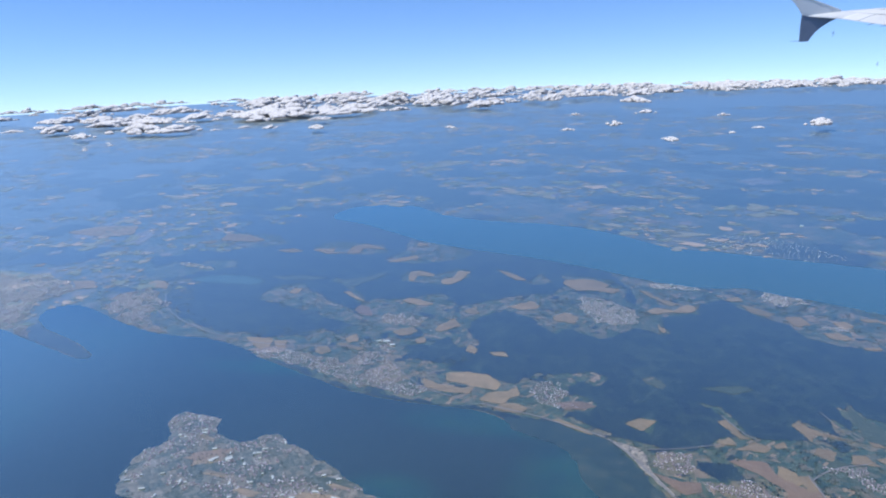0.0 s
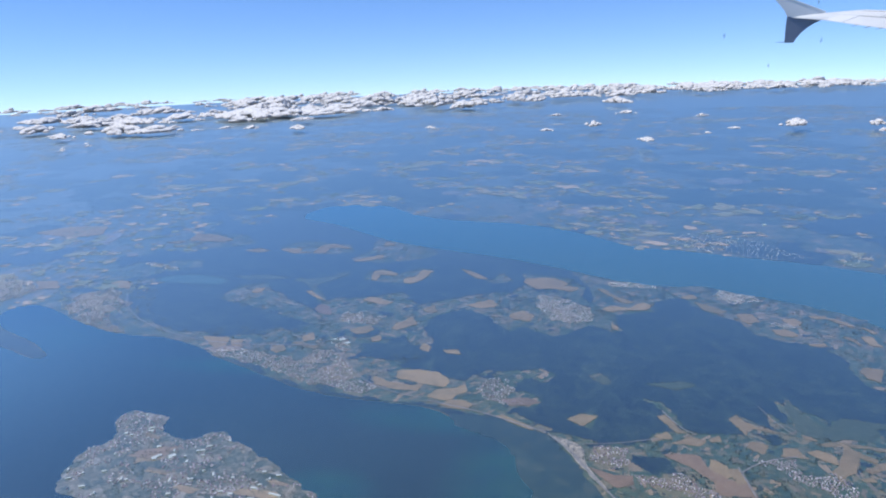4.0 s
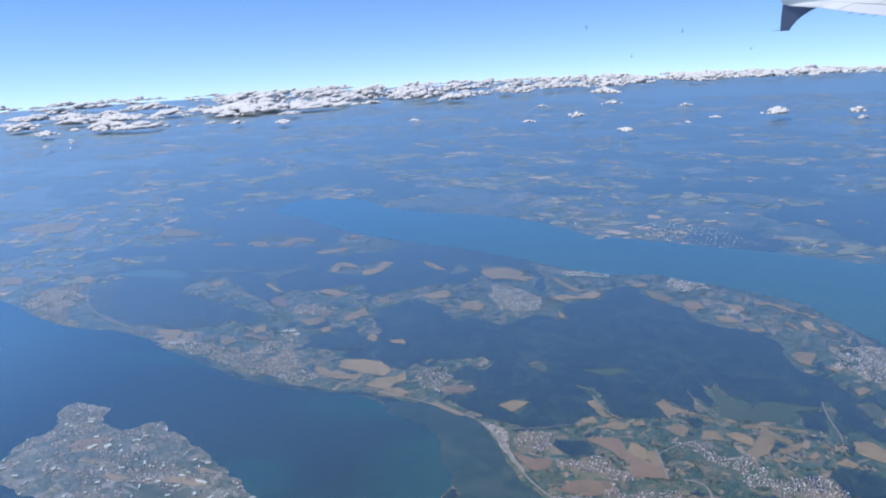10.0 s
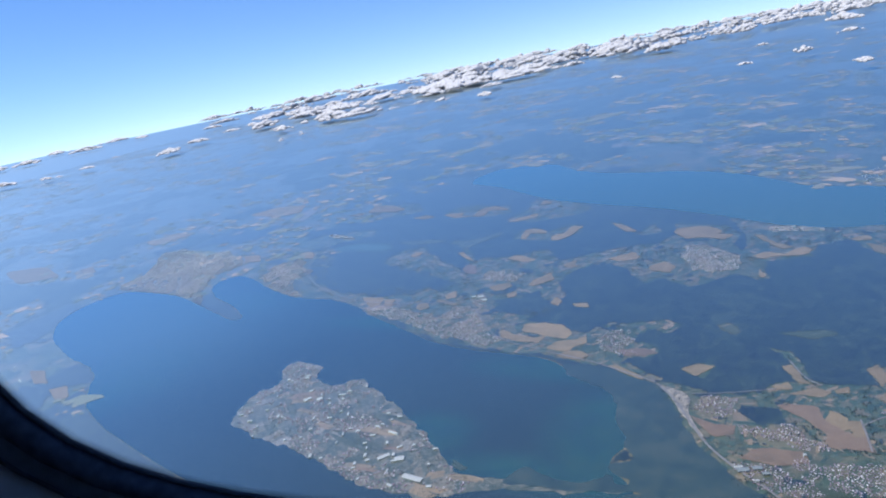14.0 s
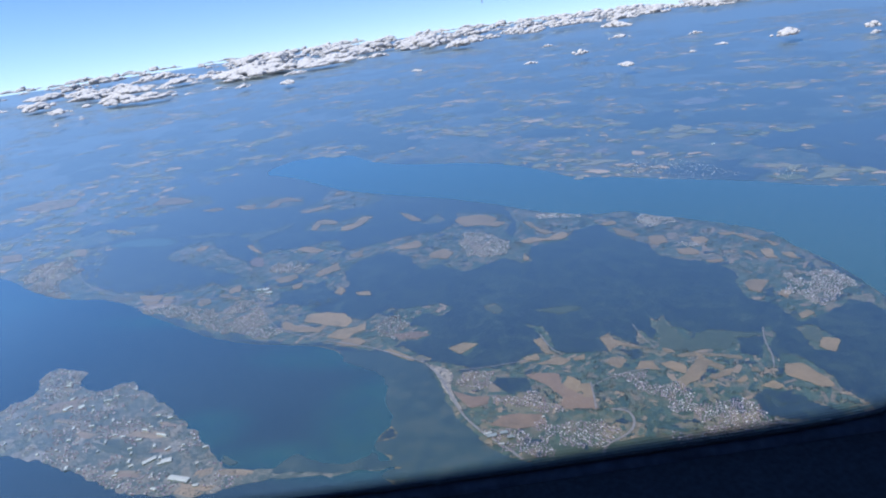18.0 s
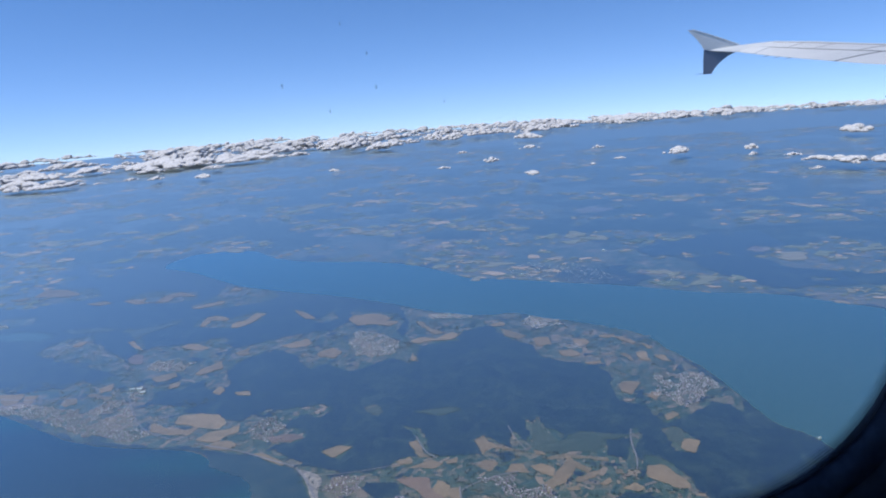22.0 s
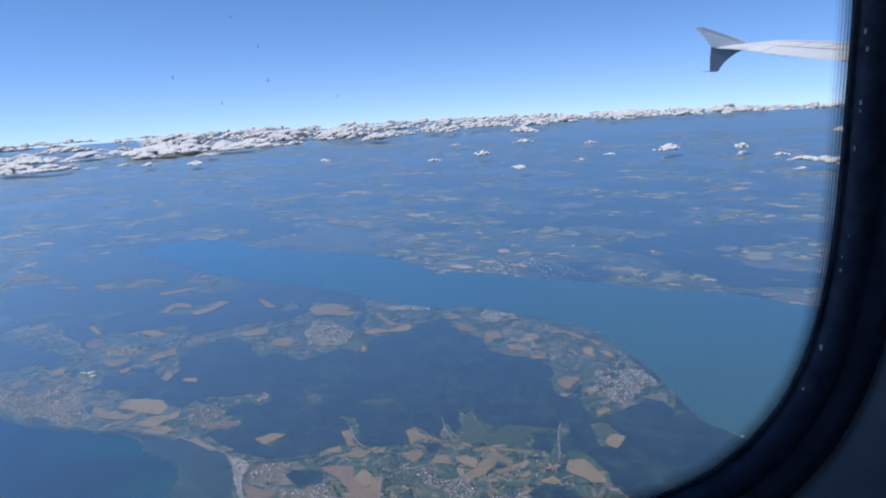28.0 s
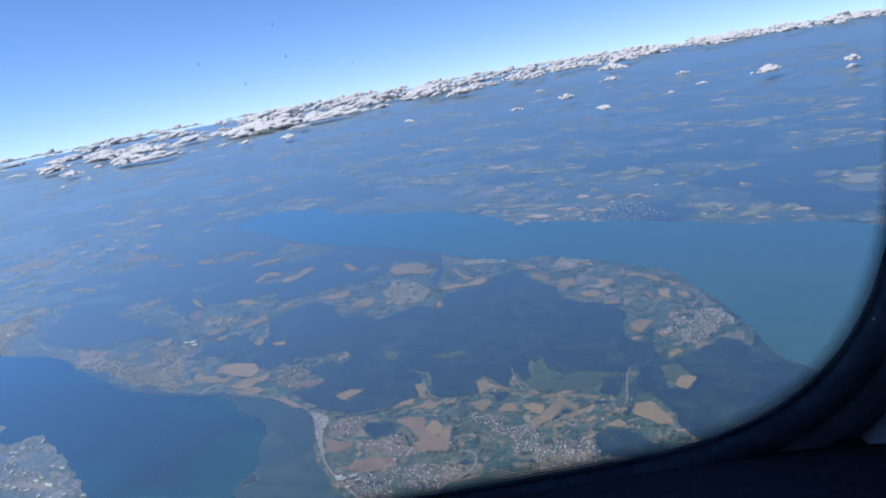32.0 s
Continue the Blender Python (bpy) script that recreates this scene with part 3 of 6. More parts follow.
INNER_WOODS_a = [
    [(0.305, 1.608), (0.407, 1.614), (0.444, 1.555), (0.419, 1.517), (0.349, 1.531), (0.308, 1.561)],
    [(0.184, 1.667), (0.279, 1.684), (0.363, 1.704), (0.286, 1.664), (0.219, 1.649)],
    [(0.632, 1.756), (0.724, 1.768), (0.763, 1.723), (0.688, 1.725)],
    [(0.952, 1.513), (0.992, 1.55), (1.061, 1.541), (1.136, 1.47), (1.125, 1.42), (1.029, 1.416), (0.964, 1.44)],
    [(0.972, 1.827), (1.019, 1.823), (1.056, 1.763), (1.039, 1.711), (0.978, 1.728)],
    [(-0.566, 2.174), (-0.494, 2.261), (-0.352, 2.292), (-0.321, 2.345), (-0.181, 2.423), (0.006, 2.109), (-0.047, 2.089), (-0.145, 2.078), (-0.298, 2.096), (-0.439, 2.123)],
    [(-0.387, 2.386), (-0.367, 2.522), (-0.201, 2.595), (-0.053, 2.388), (0.113, 2.364), (0.19, 2.104), (0.006, 2.109), (-0.138, 2.208), (-0.306, 2.29)],
]
INNER_WOODS_b = [
    [(-0.683, 2.388), (-0.606, 2.443), (-0.555, 2.371), (-0.619, 2.319)],
    [(0.981, 1.757), (0.995, 1.811), (1.031, 1.837), (1.063, 1.817), (1.057, 1.741)],
    [(0.642, 1.907), (0.712, 1.902), (0.721, 1.808), (0.678, 1.809), (0.649, 1.85)],
]
INNER_WOODS = INNER_WOODS_a + INNER_WOODS_b
WEST_WOOD = [(-1.819, 2.594), (-1.916, 2.787), (-1.922, 2.919), (-1.77, 2.928), (-1.55, 2.862), (-1.459, 2.8), (-1.41, 2.691), (-1.283, 2.67), (-1.08, 2.576), (-0.967, 2.452), (-0.999, 2.375), (-1.089, 2.302), (-1.203, 2.286), (-1.342, 2.316), (-1.504, 2.377), (-1.647, 2.457)]
PALE_FIELDS_a = [
    [(-0.364, 3.215), (-0.317, 3.192), (-0.213, 3.074), (-0.271, 3.078)],
    [(-0.039, 3.033), (-0.033, 3.094), (0.034, 3.106), (0.107, 3.1), (0.162, 3.017), (0.133, 2.986), (0.203, 2.98), (0.176, 2.917), (0.1, 2.955), (0.024, 2.937)],
    [(0.293, 2.957), (0.321, 2.955), (0.355, 2.88), (0.432, 2.799), (0.397, 2.779), (0.346, 2.858)],
    [(0.299, 2.7), (0.34, 2.747), (0.406, 2.721), (0.469, 2.804), (0.5, 2.758), (0.47, 2.703), (0.386, 2.695), (0.328, 2.678)],
    [(-0.083, 2.595), (-0.027, 2.665), (0.02, 2.609), (0.011, 2.545), (-0.054, 2.561)],
    [(-0.27, 2.708), (-0.228, 2.733), (-0.181, 2.781), (-0.136, 2.727), (-0.16, 2.687), (-0.22, 2.677)],
    [(0.331, 2.486), (0.326, 2.566), (0.35, 2.503), (0.347, 2.473)],
]
PALE_FIELDS_b = [
    [(0.681, 2.819), (0.719, 2.794), (0.759, 2.741), (0.796, 2.717), (0.749, 2.686), (0.704, 2.723)],
    [(0.82, 2.681), (0.879, 2.691), (0.891, 2.611), (0.845, 2.588), (0.826, 2.615)],
    [(0.634, 2.875), (0.687, 2.911), (0.703, 2.863), (0.653, 2.851)],
    [(1.084, 2.19), (1.106, 2.222), (1.163, 2.211), (1.139, 2.165), (1.115, 2.121), (1.09, 2.144)],
    [(1.159, 2.098), (1.191, 2.132), (1.208, 2.118), (1.184, 2.076)],
    [(1.182, 1.956), (1.216, 1.986), (1.23, 1.967), (1.19, 1.93)],
    [(0.996, 2.402), (1.056, 2.421), (1.049, 2.399), (1.006, 2.38)],
    [(1.142, 2.48), (1.155, 2.48), (1.181, 2.41), (1.164, 2.405)],
    [(1.145, 2.661), (1.169, 2.673), (1.22, 2.598), (1.204, 2.574)],
    [(1.09, 2.692), (1.148, 2.688), (1.145, 2.655), (1.1, 2.664)],
]
PALE_FIELDS_c = [
    [(1.235, 2.578), (1.249, 2.584), (1.271, 2.533), (1.251, 2.516)],
    [(1.194, 2.484), (1.233, 2.493), (1.236, 2.402), (1.207, 2.414)],
    [(-0.406, 1.999), (-0.411, 2.055), (-0.342, 2.061), (-0.275, 2.051), (-0.23, 1.995), (-0.241, 1.947), (-0.312, 1.968)],
    [(-0.463, 1.943), (-0.482, 2.001), (-0.433, 1.971), (-0.351, 1.949), (-0.308, 1.968), (-0.321, 1.913), (-0.382, 1.918)],
    [(-0.282, 1.878), (-0.261, 1.927), (-0.202, 1.946), (-0.176, 1.973), (-0.163, 1.925), (-0.192, 1.888), (-0.207, 1.862)],
    [(-0.229, 1.833), (-0.215, 1.859), (-0.164, 1.869), (-0.134, 1.839), (-0.153, 1.811), (-0.201, 1.815)],
    [(-0.056, 1.779), (-0.032, 1.786), (0.063, 1.729), (0.057, 1.71)],
    [(0.153, 1.787), (0.195, 1.821), (0.241, 1.813), (0.218, 1.776), (0.2, 1.753)],
    [(-0.861, 2.297), (-0.843, 2.339), (-0.806, 2.294), (-0.827, 2.264)],
]
PALE_FIELDS_d = [
    [(-0.876, 2.245), (-0.863, 2.265), (-0.758, 2.22), (-0.772, 2.201)],
    [(-0.932, 2.176), (-0.928, 2.211), (-0.89, 2.175), (-0.899, 2.151)],
    [(-1.046, 2.84), (-1.019, 2.846), (-0.908, 2.719), (-0.947, 2.743)],
    [(-0.748, 2.745), (-0.699, 2.778), (-0.599, 2.714), (-0.638, 2.688)],
    [(-0.457, 2.636), (-0.41, 2.702), (-0.381, 2.619), (-0.418, 2.608)],
    [(-0.54, 2.422), (-0.523, 2.468), (-0.477, 2.546), (-0.441, 2.482), (-0.471, 2.436), (-0.504, 2.409)],
    [(-0.59, 2.318), (-0.557, 2.355), (-0.538, 2.3), (-0.567, 2.29)],
    [(-0.378, 2.242), (-0.375, 2.293), (-0.339, 2.255), (-0.341, 2.215)],
    [(-0.29, 2.233), (-0.239, 2.242), (-0.221, 2.201), (-0.267, 2.208)],
    [(-0.693, 2.389), (-0.631, 2.444), (-0.592, 2.396), (-0.65, 2.353)],
    [(1.183, 1.767), (1.206, 1.815), (1.23, 1.798), (1.211, 1.745), (1.195, 1.745)],
]
PALE_FIELDS_e = [
    [(0.909, 2.534), (0.958, 2.544), (0.989, 2.494), (0.956, 2.46), (0.917, 2.486)],
    [(0.972, 2.639), (1.03, 2.655), (1.039, 2.602), (0.993, 2.579)],
    [(1.262, 2.44), (1.296, 2.455), (1.306, 2.388), (1.277, 2.4)],
    [(0.507, 1.574), (0.514, 1.626), (0.549, 1.595), (0.556, 1.549), (0.534, 1.54)],
    [(0.553, 1.586), (0.576, 1.59), (0.586, 1.529), (0.558, 1.514)],
    [(-1.26, 2.275), (-1.153, 2.279), (-1.123, 2.206), (-1.157, 2.174)],
    [(-1.138, 2.254), (-1.082, 2.262), (-1.06, 2.191), (-1.098, 2.205)],
    [(-0.943, 2.213), (-0.912, 2.233), (-0.873, 2.181), (-0.897, 2.166)],
    [(-0.852, 2.315), (-0.832, 2.349), (-0.791, 2.287), (-0.825, 2.278)],
    [(0.386, 1.722), (0.426, 1.747), (0.432, 1.709), (0.403, 1.709)],
    [(0.429, 1.685), (0.481, 1.73), (0.521, 1.709), (0.498, 1.679), (0.453, 1.685)],
]
PALE_FIELDS_f = [
    [(0.528, 1.721), (0.563, 1.739), (0.558, 1.708), (0.533, 1.702)],
    [(0.62, 1.69), (0.64, 1.72), (0.676, 1.707), (0.667, 1.678), (0.657, 1.661), (0.635, 1.684)],
    [(0.698, 1.655), (0.713, 1.698), (0.744, 1.698), (0.76, 1.649), (0.721, 1.66)],
    [(0.767, 1.683), (0.791, 1.698), (0.828, 1.668), (0.82, 1.632), (0.79, 1.649)],
    [(0.827, 1.64), (0.861, 1.706), (0.89, 1.688), (0.869, 1.64), (0.848, 1.599), (0.818, 1.578), (0.804, 1.605)],
    [(0.797, 1.599), (0.819, 1.626), (0.833, 1.599), (0.803, 1.553)],
    [(0.775, 1.765), (0.799, 1.759), (0.807, 1.743), (0.786, 1.746)],
    [(0.811, 1.728), (0.847, 1.743), (0.901, 1.736), (0.97, 1.723), (0.976, 1.705), (0.908, 1.718), (0.861, 1.724), (0.83, 1.712)],
    [(0.855, 1.749), (0.884, 1.712), (0.926, 1.665), (0.915, 1.648), (0.875, 1.688)],
]
PALE_FIELDS_g = [
    [(0.878, 1.613), (0.918, 1.648), (0.948, 1.654), (0.93, 1.621), (0.892, 1.599)],
    [(0.854, 1.578), (0.884, 1.586), (0.885, 1.568), (0.861, 1.568)],
    [(0.939, 1.594), (0.967, 1.621), (0.969, 1.599), (0.948, 1.586)],
    [(0.989, 1.659), (1.005, 1.662), (1.008, 1.637), (0.99, 1.637)],
    [(0.996, 1.568), (1.028, 1.594), (1.046, 1.574), (1.029, 1.553)],
    [(1.062, 1.626), (1.084, 1.676), (1.115, 1.681), (1.132, 1.653), (1.157, 1.599), (1.157, 1.569), (1.122, 1.569), (1.093, 1.599)],
    [(0.412, 1.829), (0.436, 1.839), (0.457, 1.778), (0.484, 1.746), (0.451, 1.746), (0.437, 1.779)],
    [(0.609, 1.833), (0.635, 1.864), (0.642, 1.826), (0.677, 1.802), (0.727, 1.772), (0.694, 1.779), (0.652, 1.792), (0.635, 1.748), (0.628, 1.78)],
]
PALE_FIELDS_h = [
    [(1.19, 1.792), (1.218, 1.815), (1.247, 1.801), (1.217, 1.739), (1.203, 1.745)],
    [(-2.147, 3.73), (-2.198, 3.904), (-2.019, 3.868), (-1.871, 3.76), (-1.926, 3.704), (-2.086, 3.723)],
    [(-2.28, 3.684), (-2.188, 3.735), (-2.168, 3.708), (-2.179, 3.648)],
    [(-1.68, 3.523), (-1.607, 3.572), (-1.521, 3.517), (-1.583, 3.48)],
    [(-1.476, 3.558), (-1.35, 3.578), (-1.339, 3.498), (-1.256, 3.5), (-1.355, 3.466)],
    [(-1.249, 3.488), (-1.254, 3.626), (-1.201, 3.692), (-1.12, 3.634), (-1.049, 3.579), (-1.186, 3.595), (-1.178, 3.481)],
    [(-0.972, 3.332), (-0.925, 3.4), (-0.841, 3.466), (-0.828, 3.401), (-0.911, 3.336)],
    [(-0.881, 3.654), (-0.89, 3.741), (-0.824, 3.708), (-0.822, 3.659)],
    [(-0.779, 3.025), (-0.807, 3.161), (-0.758, 3.185), (-0.68, 3.132), (-0.679, 3.096), (-0.76, 3.112), (-0.749, 3.023)],
]
PALE_FIELDS_i = [
    [(-0.609, 2.986), (-0.618, 3.055), (-0.573, 3.086), (-0.56, 3.204), (-0.506, 3.181), (-0.529, 3.047), (-0.563, 2.991)],
    [(-1.307, 2.801), (-1.306, 2.862), (-1.263, 2.874), (-1.263, 2.798)],
]
WEST_FIELDS = [
    [(-2.48, 1.48), (-2.389, 1.487), (-2.239, 1.401), (-2.316, 1.393)],
    [(-2.163, 1.362), (-2.11, 1.4), (-2.003, 1.334), (-2.03, 1.301)],
    [(-4.098, 2.072), (-3.942, 2.156), (-3.591, 2.019), (-3.768, 1.939)],
    [(-3.367, 3.891), (-3.264, 4.065), (-2.983, 4.098), (-2.859, 3.864), (-3.031, 3.789)],
    [(-2.531, 2.895), (-2.43, 2.909), (-2.315, 2.801), (-2.416, 2.786)],
    [(-2.121, 2.92), (-2.035, 2.934), (-1.94, 2.821), (-2.014, 2.823)],
    [(-3.893, 3.304), (-3.767, 3.496), (-3.545, 3.427), (-3.718, 3.214)],
    [(-4.741, 2.715), (-4.423, 2.82), (-3.953, 2.616), (-4.199, 2.483)],
    [(-3.891, 2.734), (-3.815, 2.779), (-3.663, 2.682), (-3.737, 2.648)],
]
PALE_FIELDS = WEST_FIELDS + PALE_FIELDS_a + PALE_FIELDS_b + PALE_FIELDS_c + PALE_FIELDS_d + PALE_FIELDS_e + PALE_FIELDS_f + PALE_FIELDS_g + PALE_FIELDS_h + PALE_FIELDS_i
BROWN_FIELDS_a = [
    [(-0.924, 2.616), (-0.909, 2.677), (-0.856, 2.633), (-0.828, 2.546), (-0.881, 2.568)],
    [(-0.049, 1.885), (0.028, 1.903), (0.078, 1.88), (0.036, 1.858), (-0.015, 1.848)],
    [(0.404, 1.623), (0.435, 1.636), (0.487, 1.633), (0.504, 1.58), (0.543, 1.536), (0.585, 1.524), (0.589, 1.469), (0.524, 1.472), (0.502, 1.48), (0.507, 1.519), (0.452, 1.585)],
    [(0.203, 1.555), (0.267, 1.524), (0.316, 1.527), (0.314, 1.487), (0.269, 1.475), (0.241, 1.503)],
    [(0.331, 1.398), (0.363, 1.441), (0.457, 1.444), (0.468, 1.407), (0.413, 1.384)],
    [(0.759, 1.313), (0.775, 1.345), (0.787, 1.323), (0.782, 1.287)],
]
BROWN_FIELDS = BROWN_FIELDS_a
GREEN_MEADOWS_a = [
    [(0.235, 2.059), (0.264, 2.089), (0.291, 2.041), (0.274, 2.016)],
    [(1.167, 1.866), (1.205, 1.883), (1.216, 1.828), (1.185, 1.783), (1.165, 1.809)],
    [(0.404, 2.034), (0.514, 2.06), (0.554, 2.042), (0.486, 2.003)],
    [(0.644, 1.684), (0.716, 1.634), (0.704, 1.606), (0.638, 1.624)],
    [(0.593, 1.321), (0.698, 1.357), (0.768, 1.345), (0.763, 1.279), (0.62, 1.263)],
    [(0.434, 1.323), (0.519, 1.331), (0.588, 1.284), (0.513, 1.254)],
    [(0.775, 1.791), (0.781, 1.911), (0.799, 1.967), (0.81, 1.893), (0.85, 1.823), (0.865, 1.79), (0.831, 1.758), (0.791, 1.759)],
    [(0.84, 1.79), (0.919, 1.873), (0.984, 1.855), (1.064, 1.843), (1.012, 1.821), (0.98, 1.821), (0.958, 1.757), (0.879, 1.758), (0.847, 1.743)],
]
GREEN_MEADOWS_b = [
    [(-1.138, 3.012), (-1.024, 3.046), (-0.931, 3.154), (-0.924, 3.081), (-0.984, 3), (-1.027, 2.92), (-1.033, 2.881)],
    [(-1.503, 3.042), (-1.34, 3.072), (-1.196, 3.034), (-1.268, 3.006), (-1.408, 2.991)],
]
GREEN_MEADOWS = GREEN_MEADOWS_a + GREEN_MEADOWS_b
TOWN_PLANS_a = [
    [(-1.181, 2.163), (-1.077, 2.181), (-0.91, 2.139), (-0.778, 2.092), (-0.773, 2.186), (-0.69, 2.203), (-0.619, 2.101), (-0.551, 2.003), (-0.469, 1.935), (-0.485, 1.854), (-0.605, 1.896), (-0.774, 1.988), (-0.983, 2.073), (-1.118, 2.105)],
    [(-0.746, 2.292), (-0.664, 2.31), (-0.636, 2.216), (-0.658, 2.197)],
    [(-0.777, 2.524), (-0.768, 2.594), (-0.687, 2.61), (-0.595, 2.533), (-0.582, 2.465), (-0.721, 2.472)],
    [(0.02, 2.718), (0.023, 2.842), (0.141, 2.841), (0.251, 2.717), (0.242, 2.57), (0.18, 2.536), (0.104, 2.553)],
    [(-0.102, 1.905), (-0.123, 1.964), (-0.111, 2.025), (-0.064, 2.033), (-0.012, 1.962), (-0.023, 1.911), (0.025, 1.855), (-0.041, 1.845)],
    [(0.337, 3.063), (0.526, 3.091), (0.544, 2.995), (0.364, 2.984)],
]
TOWN_PLANS_b = [
    [(1.188, 2.11), (1.227, 2.257), (1.308, 2.278), (1.387, 2.285), (1.421, 2.156), (1.353, 2.114), (1.326, 2.048), (1.265, 2.025), (1.238, 2.075)],
    [(0.777, 2.896), (0.814, 2.982), (0.892, 2.976), (0.961, 2.844), (0.842, 2.815)],
    [(0.902, 2.597), (0.994, 2.605), (1.025, 2.553), (0.957, 2.532)],
    [(0.696, 3.832), (0.825, 4.023), (0.996, 3.999), (1.218, 3.831), (1.369, 3.508), (1.187, 3.45), (0.983, 3.517), (0.768, 3.634)],
    [(1.442, 3.412), (1.522, 3.547), (1.623, 3.617), (1.672, 3.565), (1.585, 3.418), (1.488, 3.345)],
    [(-0.521, 4.36), (-0.438, 4.485), (-0.303, 4.428), (-0.219, 4.249), (-0.409, 4.246)],
    [(-1.245, 4.847), (-1.14, 5.037), (-1.039, 4.892), (-1.145, 4.712)],
    [(0.684, 1.63), (0.722, 1.635), (0.741, 1.581), (0.769, 1.505), (0.715, 1.542)],
]
TOWN_PLANS_c = [
    [(0.205, 1.583), (0.221, 1.643), (0.313, 1.662), (0.301, 1.62), (0.319, 1.569), (0.277, 1.543), (0.229, 1.553)],
    [(0.321, 1.513), (0.363, 1.539), (0.428, 1.544), (0.516, 1.467), (0.454, 1.454), (0.37, 1.467)],
    [(0.466, 1.414), (0.613, 1.427), (0.642, 1.369), (0.584, 1.3), (0.485, 1.349), (0.444, 1.384)],
    [(0.313, 1.363), (0.385, 1.378), (0.485, 1.349), (0.492, 1.274), (0.382, 1.302)],
    [(0.748, 1.567), (0.784, 1.593), (0.844, 1.5), (0.949, 1.526), (0.967, 1.429), (0.964, 1.384), (0.832, 1.376), (0.826, 1.457), (0.761, 1.459)],
    [(0.964, 1.424), (1.029, 1.405), (1.201, 1.379), (1.204, 1.319), (1.138, 1.245), (0.965, 1.263), (0.964, 1.384)],
    [(0.738, 1.362), (0.832, 1.376), (0.964, 1.384), (0.965, 1.263), (0.78, 1.244)],
]
TOWN_PLANS_d = [
    [(0.637, 1.63), (0.684, 1.636), (0.728, 1.55), (0.698, 1.543), (0.668, 1.588)],
    [(-3.097, 2.429), (-3.112, 2.632), (-3.209, 2.871), (-2.905, 2.909), (-2.795, 3.019), (-2.538, 2.865), (-2.513, 2.571), (-2.369, 2.335), (-2.6, 2.326)],
    [(-2.069, 2.508), (-2.149, 2.731), (-1.978, 2.73), (-1.789, 2.614), (-1.812, 2.417), (-1.919, 2.452)],
]
WEST_TOWNS = [
    [(-3.057, 2.379), (-3.075, 2.591), (-3.378, 3.003), (-3.267, 3.096), (-2.767, 2.888), (-2.582, 2.911), (-2.39, 2.747), (-2.461, 2.58), (-2.343, 2.37), (-2.135, 2.16), (-2.455, 2.3), (-2.736, 2.329)],
    [(-2.049, 2.504), (-2.123, 2.715), (-2.046, 2.836), (-1.844, 2.642), (-1.817, 2.447), (-1.619, 2.295), (-1.717, 2.28)],
]
TOWN_PLANS = WEST_TOWNS + TOWN_PLANS_a + TOWN_PLANS_b + TOWN_PLANS_c + TOWN_PLANS_d
WAYS_a = [
    [(0.103, 1.695), (0.16, 1.622), (0.205, 1.532), (0.254, 1.437), (0.31, 1.37), (0.378, 1.31), (0.424, 1.264)],
    [(0.197, 1.657), (0.284, 1.671), (0.349, 1.692), (0.398, 1.708)],
    [(0.608, 1.254), (0.6, 1.304), (0.618, 1.334), (0.649, 1.355), (0.675, 1.39), (0.678, 1.432), (0.663, 1.462), (0.627, 1.468)],
    [(0.576, 1.593), (0.584, 1.529), (0.589, 1.469)],
    [(1.069, 1.88), (1.055, 1.806), (1.057, 1.715), (1.045, 1.657)],
    [(0.706, 1.92), (0.73, 1.826), (0.758, 1.772)],
    [(0.578, 1.567), (0.618, 1.608), (0.675, 1.641), (0.735, 1.658)],
    [(-0.7, 2.228), (-0.587, 2.059), (-0.492, 1.952), (-0.412, 1.903), (-0.316, 1.871)],
]
WAYS = WAYS_a
HALLS = [
    (0.33, 1.36, 0.015, 0.008, 10.0), (0.46, 1.43, 0.005, 0.006, 10.0), (0.37, 1.32, 0.006, 0.006, 11.0), (0.36, 1.36, 0.049, 0.041, 10.0),
    (1.1, 1.42, 0.018, 0.018, -2.0), (1.08, 1.4, 0.01, 0.006, -2.0), (1.33, 4.23, 0.014, 0.024, -8.0), (0.44, 3.05, 0.008, 0.013, -4.0),
    (1.57, 1.8, 0.006, 0.006, 0.0), (1.26, 2.21, 0.005, 0.009, -10.0), (-0.69, 2.29, 0.018, 0.017, 3.0), (-0.66, 2.26, 0.016, 0.016, 4.0),
    (-0.72, 2.29, 0.014, 0.011, 3.0),
]
PLOTS = [
    (-0.968, 1.471, 0.12, 0.065, 17.0), (-1.026, 1.56, 0.06, 0.016, -19.0), (-0.604, 1.34, 0.117, 0.024, -1.0), (-0.522, 1.281, 0.067, 0.024, 9.0),
    (-0.549, 1.181, 0.102, 0.024, 6.0), (-0.343, 1.198, 0.047, 0.031, 29.0), (-0.788, 1.334, 0.078, 0.023, -7.0),
    (-0.912, 1.4, 0.086, 0.017, -8.0), (-0.563, 1.388, 0.076, 0.021, 0.0), (-0.345, 1.132, 0.109, 0.037, -4.0), (-0.27, 1.197, 0.091, 0.022, 1.0),
]
GREENS = [
    (-0.661, 1.287, 0.182, 0.044, -15.0), (-0.574, 1.406, 0.09, 0.022, -12.0), (-0.604, 1.208, 0.057, 0.023, 10.0), (-0.308, 1.242, 0.057, 0.017, -22.0),
]
